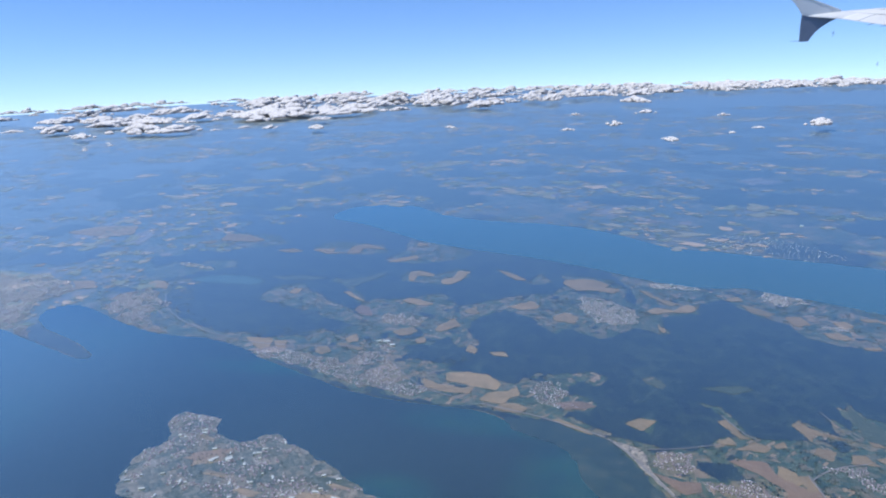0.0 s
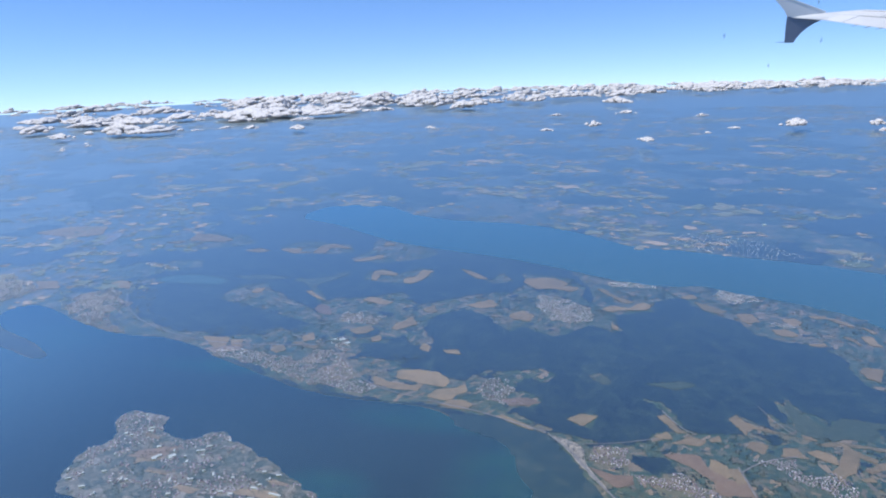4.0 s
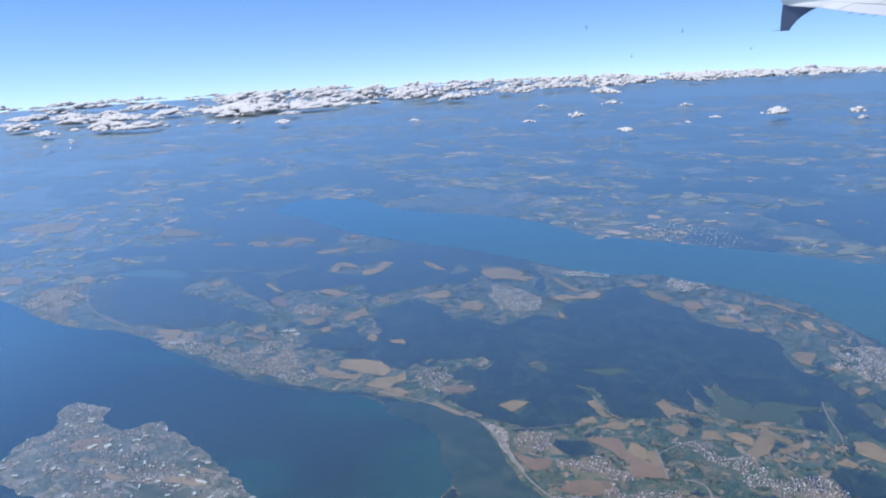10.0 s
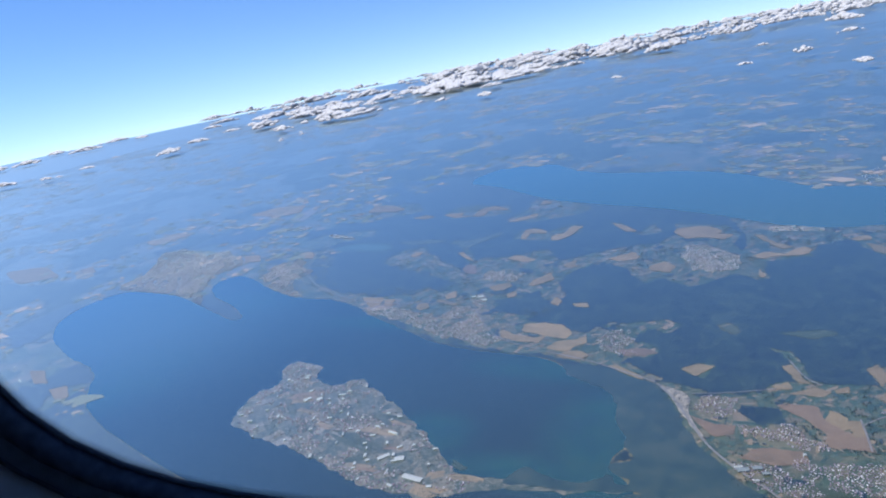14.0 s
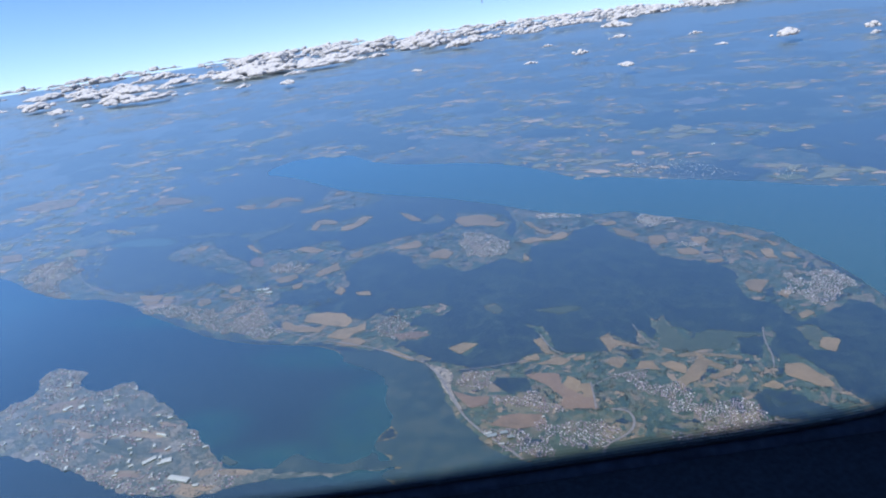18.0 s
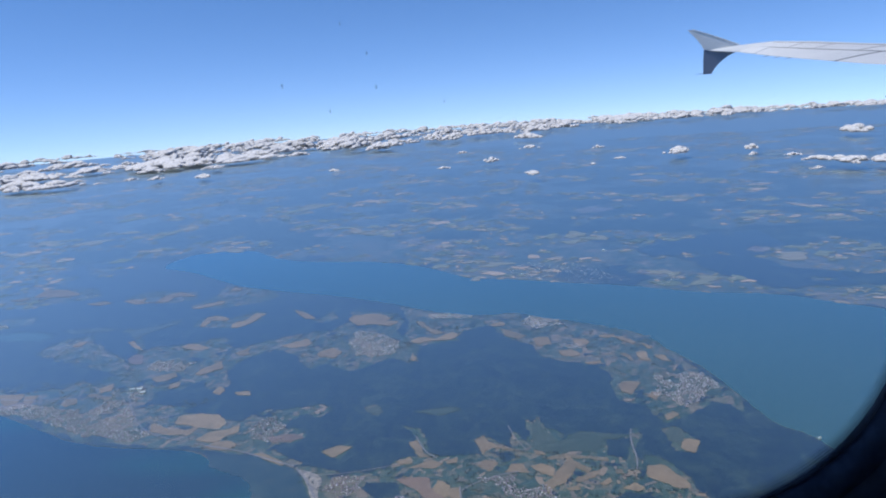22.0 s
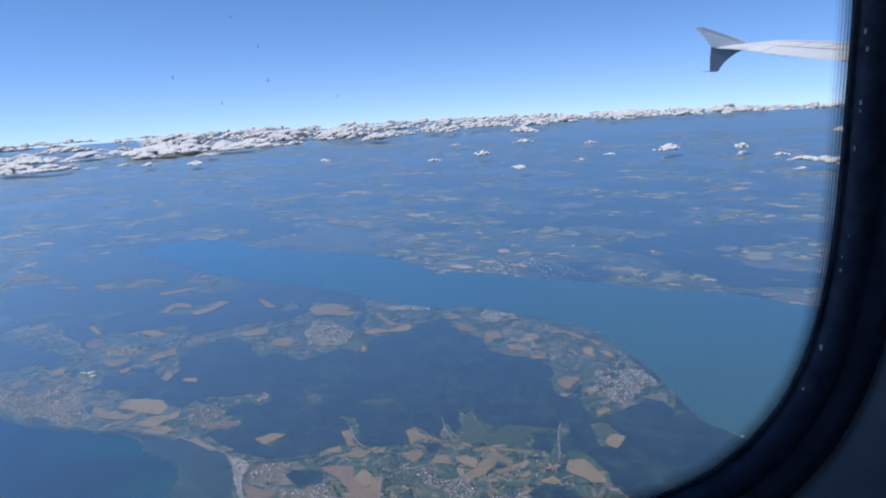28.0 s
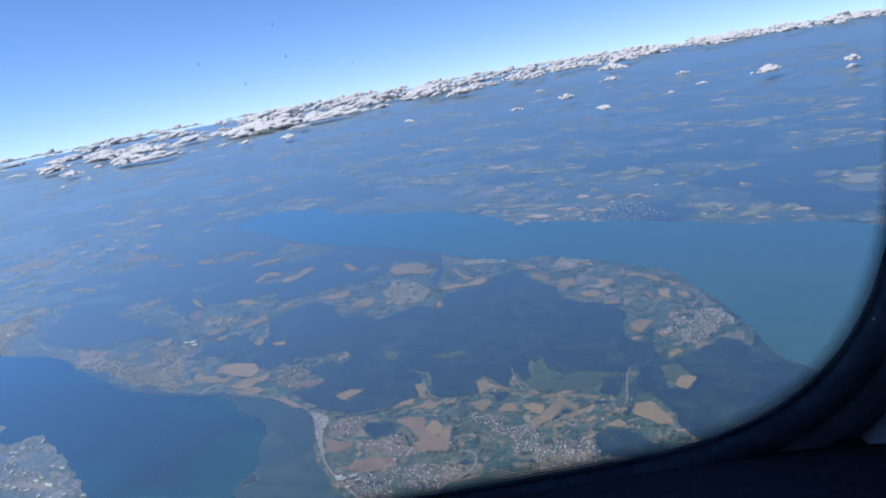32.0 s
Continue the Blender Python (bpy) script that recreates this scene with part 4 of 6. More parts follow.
GLASS = [
    (-0.907, 1.469, 0.022, 0.02, 52.0), (-0.522, 1.233, 0.042, 0.017, 50.0), (-0.474, 1.234, 0.032, 0.024, 24.0), (-0.399, 1.169, 0.07, 0.022, -8.0),
    (-0.554, 1.34, 0.041, 0.007, -12.0), (-0.619, 1.36, 0.02, 0.008, -3.0), (-0.5, 1.282, 0.02, 0.01, 52.0), (-0.577, 1.418, 0.017, 0.008, 20.0),
    (-0.433, 1.324, 0.018, 0.004, -19.0), (-0.744, 1.563, 0.034, 0.017, -3.0), (-0.949, 1.461, 0.032, 0.013, 51.0), (-0.56, 1.211, 0.015, 0.011, 41.0),
    (-0.443, 1.131, 0.019, 0.006, -11.0), (-0.8, 1.375, 0.018, 0.009, 27.0),
]
ROADS = [
    [(-1.903, 2.737), (-1.783, 2.553), (-1.562, 2.369), (-1.288, 2.244), (-1.035, 2.212), (-0.729, 2.241)],
    [(-0.272, 1.854), (-0.108, 1.804), (-0.011, 1.757), (0.095, 1.706)],
    [(0.427, 1.866), (0.465, 1.77), (0.501, 1.738)],
]

MEADOWS += [(-2.6, 1.5, 0.35, 0.5, 0), (-2.9, 2.9, 0.6, 0.3, 0)]
LAKE_A, LAKE_B, LAKE_C = smooth_outline(NEAR_LAKE), smooth_outline(FAR_LAKE), smooth_outline(SMALL_LAKE)
MARSH_EDGE, REED_EDGE = smooth_outline(MARSH_LAND, 3, 0.014), smooth_outline(REED_LAND, 3, 0.02)
ISLE = smooth_outline(ISLAND, 3, 0.02)

# ---- ground ----
rings = np.concatenate([[0.0], np.geomspace(0.3, 75, 90)])
SECTORS = 128
gv, gf = [], []
for r in rings:
    for k in range(SECTORS):
        a = 2 * math.pi * k / SECTORS
        x, y = r * math.cos(a), r * math.sin(a)
        gv.append((x * U, y * U, drop(x, y) * U))
for i in range(len(rings) - 1):
    for k in range(SECTORS):
        a, b = i * SECTORS + k, i * SECTORS + (k + 1) % SECTORS
        gf.append((a, a + SECTORS, b + SECTORS, b))
ground = from_arrays("ground", gv, gf, GROUND, smooth=True)
tagged(ground, "green and dry summer farmland reaching to the hazy horizon", "ground", kind="structure")

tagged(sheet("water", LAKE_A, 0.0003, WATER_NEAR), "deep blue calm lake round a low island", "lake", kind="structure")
tagged(sheet("water", LAKE_B, 0.0003, WATER_FAR), "long teal-blue lake arm below wooded shores", "lake", kind="structure")
tagged(sheet("water", LAKE_C, 0.0003, SMALL_WATER), "small pale lake among dark woods", "lake", kind="structure")
tagged(sheet("marsh", MARSH_EDGE, 0.0005, MARSH), "grey-green reed marsh beside the lake", "marsh", kind="structure")
ISLET = [(-0.177, 1.221), (-0.142, 1.278), (-0.085, 1.252), (-0.033, 1.233), (0.034, 1.239), (0.068, 1.3), (0.079, 1.241), (0.169, 1.252), (0.173, 1.236), (-0.021, 1.198), (-0.116, 1.211), (-0.18, 1.185)]
tagged(sheet("marsh", smooth_outline(ISLET, 3, 0.01), 0.0007, MARSH), "low reed land along the island causeway", "marsh", kind="structure")
tagged(sheet("reed_bed", REED_EDGE, 0.0006, REEDS), "darker reed bed along the shore", "marsh", kind="structure")
tagged(sheet("island", ISLE, 0.0006, ISLAND_SOIL), "low farmed island with houses and glasshouses", "island", kind="structure")


# ---- woods ----
def in_ellipse(x, y, e, grow=1.0):
    cx, cy, a, b, turn = e
    c, s = math.cos(radians(turn)), math.sin(radians(turn))
    dx, dy = x - cx, y - cy
    return ((dx * c + dy * s) / (a * grow)) ** 2 + ((dy * c - dx * s) / (b * grow)) ** 2


def is_water(x, y):
    return inside(x, y, LAKE_A) | inside(x, y, LAKE_B) | inside(x, y, LAKE_C)


def cleared(x, y, bend=0.02):
    """Open farmland: inside the plan of a valley, coast or clearing, its edge bent a little, and outside the woods within it."""
    u = x + (fractal(x * 10, y * 10, 5, 2) - 0.5) * bend * 3
    v = y + (fractal(x * 10, y * 10, 5, 6) - 0.5) * bend * 3
    hit = np.zeros(np.shape(x), bool)
    for outline in OPEN_LAND:
        p = np.array(outline)
        lo, hi = p.min(0) - 0.05, p.max(0) + 0.05
        near = (u > lo[0]) & (u < hi[0]) & (v > lo[1]) & (v < hi[1])
        hit[near] |= inside(u[near], v[near], p)
    for outline in INNER_WOODS:
        hit &= ~inside(u, v, np.array(outline))
    for outline in PALE_FIELDS + BROWN_FIELDS + GREEN_MEADOWS + TOWN_PLANS:
        p = np.array(outline)
        near = (x > p[:, 0].min()) & (x < p[:, 0].max()) & (y > p[:, 1].min()) & (y < p[:, 1].max())
        hit[near] |= inside(x[near], y[near], p)
    return hit


def far_wood(x, y):
    """Bands of woods over the wide countryside."""
    return fractal(x * 2.6 + y * 0.4, y * 3.0, 6, 4) > 0.515


def wooded(x, y):
    wobble = fractal(x * 9, y * 9, 6, 2) - 0.5
    near = (x > -2.0) & (y < 3.7 - 0.5 * x) & (y > 1.0)
    open_land = np.full(np.shape(x), 9.0)
    for e in MEADOWS:
        open_land = np.minimum(open_land, in_ellipse(x, y, e, 1.1))
    for cx, cy, w, h, turn in FIELDS + TOWNS:
        open_land = np.minimum(open_land, in_ellipse(x, y, (cx, cy, w * 0.6 + 0.01, h * 0.75 + 0.01, turn)))
    open_near = cleared(x, y)
    copse = open_near & (fractal(x * 22, y * 22, 5, 9) > 0.66)
    dense = ((open_land + wobble * 3.4 > 1.0) & ~open_near) | copse | inside(x + wobble * 0.07, y + wobble * 0.09, np.array(WEST_WOOD))
    sparse = far_wood(x, y) & (open_land + wobble > 0.6)
    on_field = np.zeros(np.shape(x), bool)
    for outline in PALE_FIELDS + BROWN_FIELDS + GREEN_MEADOWS:
        p = np.array(outline)
        box_in = (x > p[:, 0].min()) & (x < p[:, 0].max()) & (y > p[:, 1].min()) & (y < p[:, 1].max())
        on_field[box_in] |= inside(x[box_in], y[box_in], p)
    return np.where(near, dense, sparse) & ~on_field & ~is_water(x, y) & ~inside(x, y, MARSH_EDGE)


def canopy(name, x0, x1, y0, y1, step, tall, label, rough=1.0, material=FOREST):
    xs, ys = np.arange(x0, x1, step), np.arange(y0, y1, step)
    X, Y = np.meshgrid(xs, ys, indexing="ij")
    keep = wooded(X, Y)
    jitter = rng.random((2,) + X.shape) - 0.5
    XX, YY = X + jitter[0] * step * 0.8, Y + jitter[1] * step * 0.8
    Z = drop(XX, YY) + tall * (1 - 0.4 * rough * rng.random(X.shape))
    full = keep.copy()
    index = -np.ones(X.shape, int)
    index[full] = np.arange(full.sum())
    verts = np.stack([XX[full], YY[full], Z[full]], 1) * U
    a, b, c, d = index[:-1, :-1], index[1:, :-1], index[1:, 1:], index[:-1, 1:]
    ok = (a >= 0) & (b >= 0) & (c >= 0) & (d >= 0)
    tri = np.concatenate([np.stack([a[ok], b[ok], c[ok]], 1), np.stack([a[ok], c[ok], d[ok]], 1)])
    ob = from_arrays(name, verts.tolist(), tri.tolist(), material)
    return tagged(ob, label, "woods", kind="stuff")


canopy("near_woods", -3.2, 2.4, 1.0, 4.6, 0.0055, 0.0006, "dark green mixed forest covering the hills between the lakes")
canopy("far_woods", -14, 11, 4.6, 15, 0.03, 0.0004, "dark hazy woods scattered over the distant countryside", 0.0, HAZED_FOREST)
canopy("east_woods", 2.4, 9, 1.2, 4.6, 0.025, 0.0004, "dark hazy woods beyond the long lake", 0.0, HAZED_FOREST)
canopy("side_woods", -10, -3.2, 1.0, 4.6, 0.02, 0.0004, "dark woods on the far side of the lake", 0.3, HAZED_FOREST)


# ---- fields ----
def field_mesh(cx, cy, w, h, turn, height):
    """A field's outline with bent sides, flat on the ground."""
    n = random.Random(round(cx * 977 + cy * 331))
    c, s = math.cos(radians(turn)), math.sin(radians(turn))
    corners = [(-0.5 + n.uniform(-0.12, 0.25), -0.5), (0.5 + n.uniform(-0.25, 0.12), -0.5), (0.5, 0.5 + n.uniform(-0.25, 0.1)), (-0.5 + n.uniform(-0.1, 0.25), 0.5)]
    loop = []
    for (u0, v0), (u1, v1) in zip(corners, corners[1:] + corners[:1]):
        for k in range(5):
            u, v = (u0 + (u1 - u0) * k / 5) * w, (v0 + (v1 - v0) * k / 5) * h
            x, y = cx + u * c - v * s, cy + u * s + v * c
            bend = min(w, h) * 0.9
            loop.append((x + (float(fractal(x * 24, y * 24, 4, 20)) - 0.5) * bend, y + (float(fractal(x * 24, y * 24, 4, 23)) - 0.5) * bend * 1.3))
    bm = bmesh.new()
    bm.faces.new([bm.verts.new((x * U, y * U, (drop(x, y) + height) * U)) for x, y in loop])
    bmesh.ops.recalc_face_normals(bm, faces=bm.faces[:])
    for f in bm.faces:
        if f.normal.z < 0:
            f.normal_flip()
    return bm


def field(cx, cy, w, h, turn, material, label, height):
    """A field of one to three strips, each sown differently."""
    n = random.Random(round(cx * 313 + cy * 771))
    strips = 1 if h < 0.016 else (2 if h < 0.04 else 3)
    main = None
    c, s = math.cos(radians(turn)), math.sin(radians(turn))
    for k in range(strips):
        v = ((k + 0.5) / strips - 0.5) * h
        u = n.uniform(-0.08, 0.08) * w if strips > 1 else 0
        bm = field_mesh(cx + u * c - v * s, cy + u * s + v * c, w * n.uniform(0.75, 1.0), h / strips * 1.04, turn + n.uniform(-5, 5), height + 0.00002 * k)
        if strips == 1:
            return tagged(finish("field", bm, material), label, "field", "fields between the lakes")
        if main is None:
            main = new("field")
            main.location = (cx * U, cy * U, drop(cx, cy) * U)
            tagged(main, label, "field", "fields between the lakes")
        under(part("plot", bm, material), main)
    return main


def outline_field(outline, material, label, height, name="field"):
    """A field that follows its plan: rounded corners, slightly uneven edges, flat on the ground."""
    p = np.array(outline, float)
    q = np.roll(p, -1, 0)
    p = np.stack([p * 0.9 + q * 0.1, p * 0.1 + q * 0.9], 1).reshape(-1, 2)
    p = p.mean(0) + (p - p.mean(0)) * 1.05
    q = np.roll(p, -1, 0)
    p = np.concatenate([p[:, None] + (q - p)[:, None] * (np.arange(6) / 6)[None, :, None]]).reshape(-1, 2)
    x, y = p[:, 0], p[:, 1]
    far = 0.016 if y.mean() < 2.3 else 0.026
    p = np.stack([x + (fractal(x * 34, y * 34, 5, 1) - 0.5) * far, y + (fractal(x * 34, y * 34, 5, 5) - 0.5) * far], 1)
    bm = bmesh.new()
    bm.faces.new([bm.verts.new((x * U, y * U, (drop(x, y) + height) * U)) for x, y in p])
    for f in bm.faces:
        f.normal_update()
        if f.normal.z < 0:
            f.normal_flip()
    return tagged(finish(name, bm, material), label, "field", "fields between the lakes")


for k, (cx, cy, w, h, turn) in enumerate(FIELDS):
    field(cx, cy, w, h * 1.1, turn, PALE_CROP if 2.35 < cy < 3.3 else CROP, "pale tan harvested grain field beside woods", 0.0004 + 0.00003 * (k % 9))
for k, outline in enumerate(PALE_FIELDS):
    outline_field(outline, PALE_CROP, "pale tan harvested grain field with woods beside it", 0.0007 + 0.00004 * (k % 7))
for k, outline in enumerate(BROWN_FIELDS):
    outline_field(outline, BROWN_CROP, "bare reddish-brown ploughed field", 0.00065 + 0.00004 * (k % 7))
for k, outline in enumerate(GREEN_MEADOWS):
    outline_field(outline, LUSH, "lush green meadow in a forest clearing", 0.00055 + 0.00003 * (k % 5), "meadow")
pick = random.Random(11)
plot_verts, plot_faces = [], []
BUILT = [np.array(o) for o in TOWN_PLANS]
for outline in OPEN_LAND:
    p = np.array(outline)
    lo, hi = p.min(0), p.max(0)
    area = 0.5 * abs(float(np.sum(p[:, 0] * np.roll(p[:, 1], -1) - p[:, 1] * np.roll(p[:, 0], -1))))
    count = int(area * 1900)
    spots = lo + (hi - lo) * np.random.default_rng(len(outline) + count).random((count * 6, 2))
    good = inside(spots[:, 0], spots[:, 1], p) & ~is_water(spots[:, 0], spots[:, 1]) & ~inside(spots[:, 0], spots[:, 1], MARSH_EDGE)
    for b in BUILT:
        good &= ~inside(spots[:, 0], spots[:, 1], b)
    for x, y in spots[good][:count]:
        lie = 360 * float(fractal(x * 3, y * 3, 2, 41)) - 180
        size = pick.uniform(0.005, 0.012) if pick.random() < 0.6 else pick.uniform(0.012, 0.026)
        bm = field_mesh(x, y, size * pick.uniform(1.2, 3.2), size * pick.uniform(0.5, 0.9), lie + pick.choice((0, 0, 90)) + pick.uniform(-10, 10), 0.00022 + 0.00018 * pick.random())
        k = len(plot_verts)
        plot_verts += [tuple(q.co) for q in bm.verts]
        plot_faces.append(tuple(range(k, k + len(bm.verts))))
        bm.free()
tagged(from_arrays("small_fields", plot_verts, plot_faces, SMALL_PLOTS), "small tan and green plots among meadows", "fields", kind="stuff")


def patchwork(name, count, x0, x1, y0, y1, size, label):
    verts, faces = [], []
    xs, ys = rng.uniform(x0, x1, count * 5), y0 + (y1 - y0) * rng.random(count * 5) ** 1.5
    if y1 > 10:
        xs, ys = xs[ys > np.minimum(4.5, 3.7 - 0.5 * xs)], ys[ys > np.minimum(4.5, 3.7 - 0.5 * xs)]
    good = ~is_water(xs, ys) & ~far_wood(xs, ys) & (fractal(xs * 1.1, ys * 1.6, 4, 8) > 0.42)
    for x, y in list(zip(xs[good], ys[good]))[:count]:
        grow = size * (0.6 + 0.12 * y) * min(3.6, float(rng.lognormal(-0.45, 0.75)))
        t = rng.uniform(-0.7, 0.7)
        w, h = grow * rng.uniform(1.2, 2.8), grow * rng.uniform(0.9, 2.2)
        k = len(verts)
        wave = rng.uniform(0.3, 1.4, 10)
        for i in range(10):
            u, v = w * wave[i] * math.cos(0.6283 * i), h * wave[i] * math.sin(0.6283 * i)
            px, py = x + u * math.cos(t) - v * math.sin(t), y + u * math.sin(t) + v * math.cos(t)
            verts.append((px * U, py * U, (drop(px, py) + 0.0006 + 0.0005 * rng.random()) * U))
        faces.append(tuple(range(k, k + 10)))
    return tagged(from_arrays(name, verts, faces, HAZED_CROP), label, "fields", kind="stuff")


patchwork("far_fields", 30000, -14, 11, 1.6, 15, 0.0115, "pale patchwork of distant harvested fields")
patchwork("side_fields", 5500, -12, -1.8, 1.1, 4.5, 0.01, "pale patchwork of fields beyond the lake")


# ---- towns ----
def houses(name, spots, size, label, kind="stuff", aim=0.3):
    verts, faces = [], []
    for x, y in spots:
        t = aim + rng.choice((0, math.pi / 2)) + rng.uniform(-0.35, 0.35)
        c, s = math.cos(t), math.sin(t)
        grow = rng.uniform(0.6, 1.35)
        w, h = size * grow * 0.8, size * grow * 0.5
        z0, z1 = drop(x, y) + 0.0004, drop(x, y) + 0.0013 + size * 0.25
        z2 = z1 + size * 0.3
        k = len(verts)
        for u, v, z in ((-w, -h, z0), (w, -h, z0), (w, h, z0), (-w, h, z0), (-w, -h, z1), (w, -h, z1), (w, h, z1), (-w, h, z1), (-w, 0, z2), (w, 0, z2)):
            verts.append(((x + u * c - v * s) * U, (y + u * s + v * c) * U, z * U))
        for f in ((0, 1, 5, 4), (2, 3, 7, 6), (1, 2, 6, 9, 5), (3, 0, 4, 8, 7), (4, 5, 9, 8), (6, 7, 8, 9)):
            faces.append(tuple(k + i for i in f))
    return tagged(from_arrays(name, verts, faces, HOUSES), label, "houses", kind=kind)


def town(good, x, y, size, lane, label):
    keep = good & ~is_water(x, y) & (fractal(x * 45, y * 45, 3, 27) > 0.36) & ~inside(x, y, MARSH_EDGE)
    return houses("town", list(zip(x[keep], y[keep])), size, label, aim=radians(lane))


for cx, cy, w, h, turn in TOWNS:
    near = cy < 3.3
    row, plot = (0.0085, 0.006) if near else (0.015, 0.009)
    u, v = np.meshgrid(np.arange(-w * 0.58, w * 0.58, plot), np.arange(-h * 0.62, h * 0.62, row))
    u, v = u.ravel() + rng.normal(0, plot * 0.3, u.size), v.ravel() + rng.normal(0, row * 0.16, v.size)
    c, s = math.cos(radians(turn)), math.sin(radians(turn))
    x, y = cx + u * c - v * s, cy + u * s + v * c
    rim = (u / (w * 0.55)) ** 2 + (v / (h * 0.6)) ** 2
    town(rim + 2.2 * (fractal(x * 20, y * 20, 4, 17) - 0.5) < 0.95, x, y, 0.0026, turn + rng.uniform(-25, 25), "town of small white-walled, red and grey roofed houses")
for outline in TOWN_PLANS:
    p = np.array(outline)
    centre, far = p.mean(0), p[:, 1].mean() > 3.3
    row, plot = (0.0075, 0.005) if not far else (0.034, 0.018)
    reach = float(np.max(np.hypot(*(p - centre).T))) + 0.01
    u, v = np.meshgrid(np.arange(-reach, reach, plot), np.arange(-reach, reach, row))
    u, v = u.ravel() + rng.normal(0, plot * 0.3, u.size), v.ravel() + rng.normal(0, row * 0.16, v.size)
    lane = math.degrees(math.atan2(*(p[len(p) // 2] - p[0])[::-1]))
    c, s = math.cos(radians(lane)), math.sin(radians(lane))
    x, y = centre[0] + u * c - v * s, centre[1] + u * s + v * c
    bend = 0.06 if not far else 0.08
    bx, by = (fractal(x * 20, y * 20, 3, 17) - 0.5) * bend, (fractal(x * 20, y * 20, 3, 19) - 0.5) * bend
    town(inside(x + bx, y + by, p), x, y, 0.0021 if not far else 0.003, lane, "town of small white-walled, red and grey roofed houses")

# ---- the island ----
def scatter_inside(outline, count, seed):
    pick_at = np.random.default_rng(seed)
    lo, hi = outline.min(0), outline.max(0)
    p = lo + (hi - lo) * pick_at.random((count * 3, 2))
    return p[inside(p[:, 0], p[:, 1], outline)][:count]


island_homes = scatter_inside(ISLE, 4200, 3)
for e in PLOTS + GREENS:
    island_homes = island_homes[in_ellipse(island_homes[:, 0], island_homes[:, 1], (e[0], e[1], e[2] * 0.5, e[3] * 0.5, e[4])) > 1]
shore_gap = np.min(np.hypot(island_homes[:, None, 0] - ISLE[None, ::2, 0], island_homes[:, None, 1] - ISLE[None, ::2, 1]), 1)
busy = fractal(island_homes[:, 0] * 11, island_homes[:, 1] * 11, 4, 12) + np.where(shore_gap < 0.05, 0.12, 0)
houses("island_village", [tuple(p) for p in island_homes[(busy > 0.55) & (island_homes[:, 0] < -0.25)]], 0.0025, "small white and red roofed houses strewn over the island")
for cx, cy, w, h, turn in PLOTS:
    field(cx, cy, w, h, turn, CROP, "tan vegetable plot on the island", 0.0008)
for cx, cy, w, h, turn in GREENS:
    field(cx, cy, w, h, turn, GRASS, "green meadow on the island", 0.0009)


def hall(cx, cy, w, h, turn, label, name="hall", material=None, tall=0.004):
    """A long low building: walls and a shallow pitched roof with eaves."""
    c, s = math.cos(radians(turn)), math.sin(radians(turn))

    def at(bm, u, v, z):
        x, y = cx + u * w * c - v * h * s, cy + u * w * s + v * h * c
        return bm.verts.new((x * U, y * U, (drop(x, y) + z) * U))

    bm = bmesh.new()
    low = [at(bm, u, v, 0.0006) for u, v in ((-1, -1), (1, -1), (1, 1), (-1, 1))]
    top = [at(bm, u, v, tall) for u, v in ((-1, -1), (1, -1), (1, 1), (-1, 1))]
    for i in range(4):
        bm.faces.new((low[i], low[(i + 1) % 4], top[(i + 1) % 4], top[i]))
    body = new(name)
    body.location = (cx * U, cy * U, (drop(cx, cy) + 0.0006) * U)
    tagged(body, label, "building", "large halls and glasshouses")
    under(part("wall", bm, material or HALL), body)
    bm = bmesh.new()
    a, b, d, e = [at(bm, u, v, tall) for u, v in ((-1.05, -1.08), (1.05, -1.08), (1.05, 1.08), (-1.05, 1.08))]
    f, g = at(bm, -1.05, 0, tall * 1.3), at(bm, 1.05, 0, tall * 1.3)
    for loop in ((a, b, g, f), (d, e, f, g), (b, d, g), (e, a, f), (e, d, b, a)):
        bm.faces.new(loop)
    under(part("roof", bm, material or HALL), body)
    return body


for x, y, w, h, turn in GLASS:
    if not inside(np.array(x), np.array(y), ISLE):
        continue
    hall(x, y, w * 0.4, max(0.003, h * 0.35), turn, "white glasshouse among island plots", "glasshouse", tall=0.0035)
for x, y in scatter_inside(ISLE, 60, 8):
    if x < -0.28:
        hall(x, y, pick.uniform(0.003, 0.008), pick.uniform(0.002, 0.004), pick.choice((20, 110)) + pick.uniform(-12, 12), "white glasshouse among island plots", "glasshouse", tall=0.0035)
for k, (x, y, w, h, turn) in enumerate(HALLS):
    if k == 3:
        for du, dv, size in ((-0.02, -0.008, 1.0), (0.008, 0.004, 0.8), (0.026, -0.012, 0.6)):
            hall(x + du, y + dv, 0.012 * size, 0.006 * size, turn + 8, "long blue-grey depot building beside the road", "depot", DEPOT)
    else:
        hall(x, y, w * 0.6, max(h * 0.35, 0.003), turn + 10, "bright white flat hall beside houses", "hall")

# ---- loose trees ----
tree_spots = []
for outline in OPEN_LAND + TOWN_PLANS:
    p = np.array(outline)
    area = 0.5 * abs(float(np.sum(p[:, 0] * np.roll(p[:, 1], -1) - p[:, 1] * np.roll(p[:, 0], -1))))
    tree_spots.append(scatter_inside(p, int(area * (14000 if outline in OPEN_LAND else 5000)), len(outline)))
for cx, cy, a, b, turn in MEADOWS + [(t[0], t[1], t[2] * 0.6, t[3] * 0.7, t[4]) for t in TOWNS]:
    for _ in range(int(min(700, 40 + a * b * 8500))):
        r, q = math.sqrt(pick.random()) * 1.05, pick.uniform(0, 2 * math.pi)
        c, s = math.cos(radians(turn)), math.sin(radians(turn))
        u, v = a * r * math.cos(q), b * r * math.sin(q)
        tree_spots.append(np.array([(cx + u * c - v * s, cy + u * s + v * c)]))
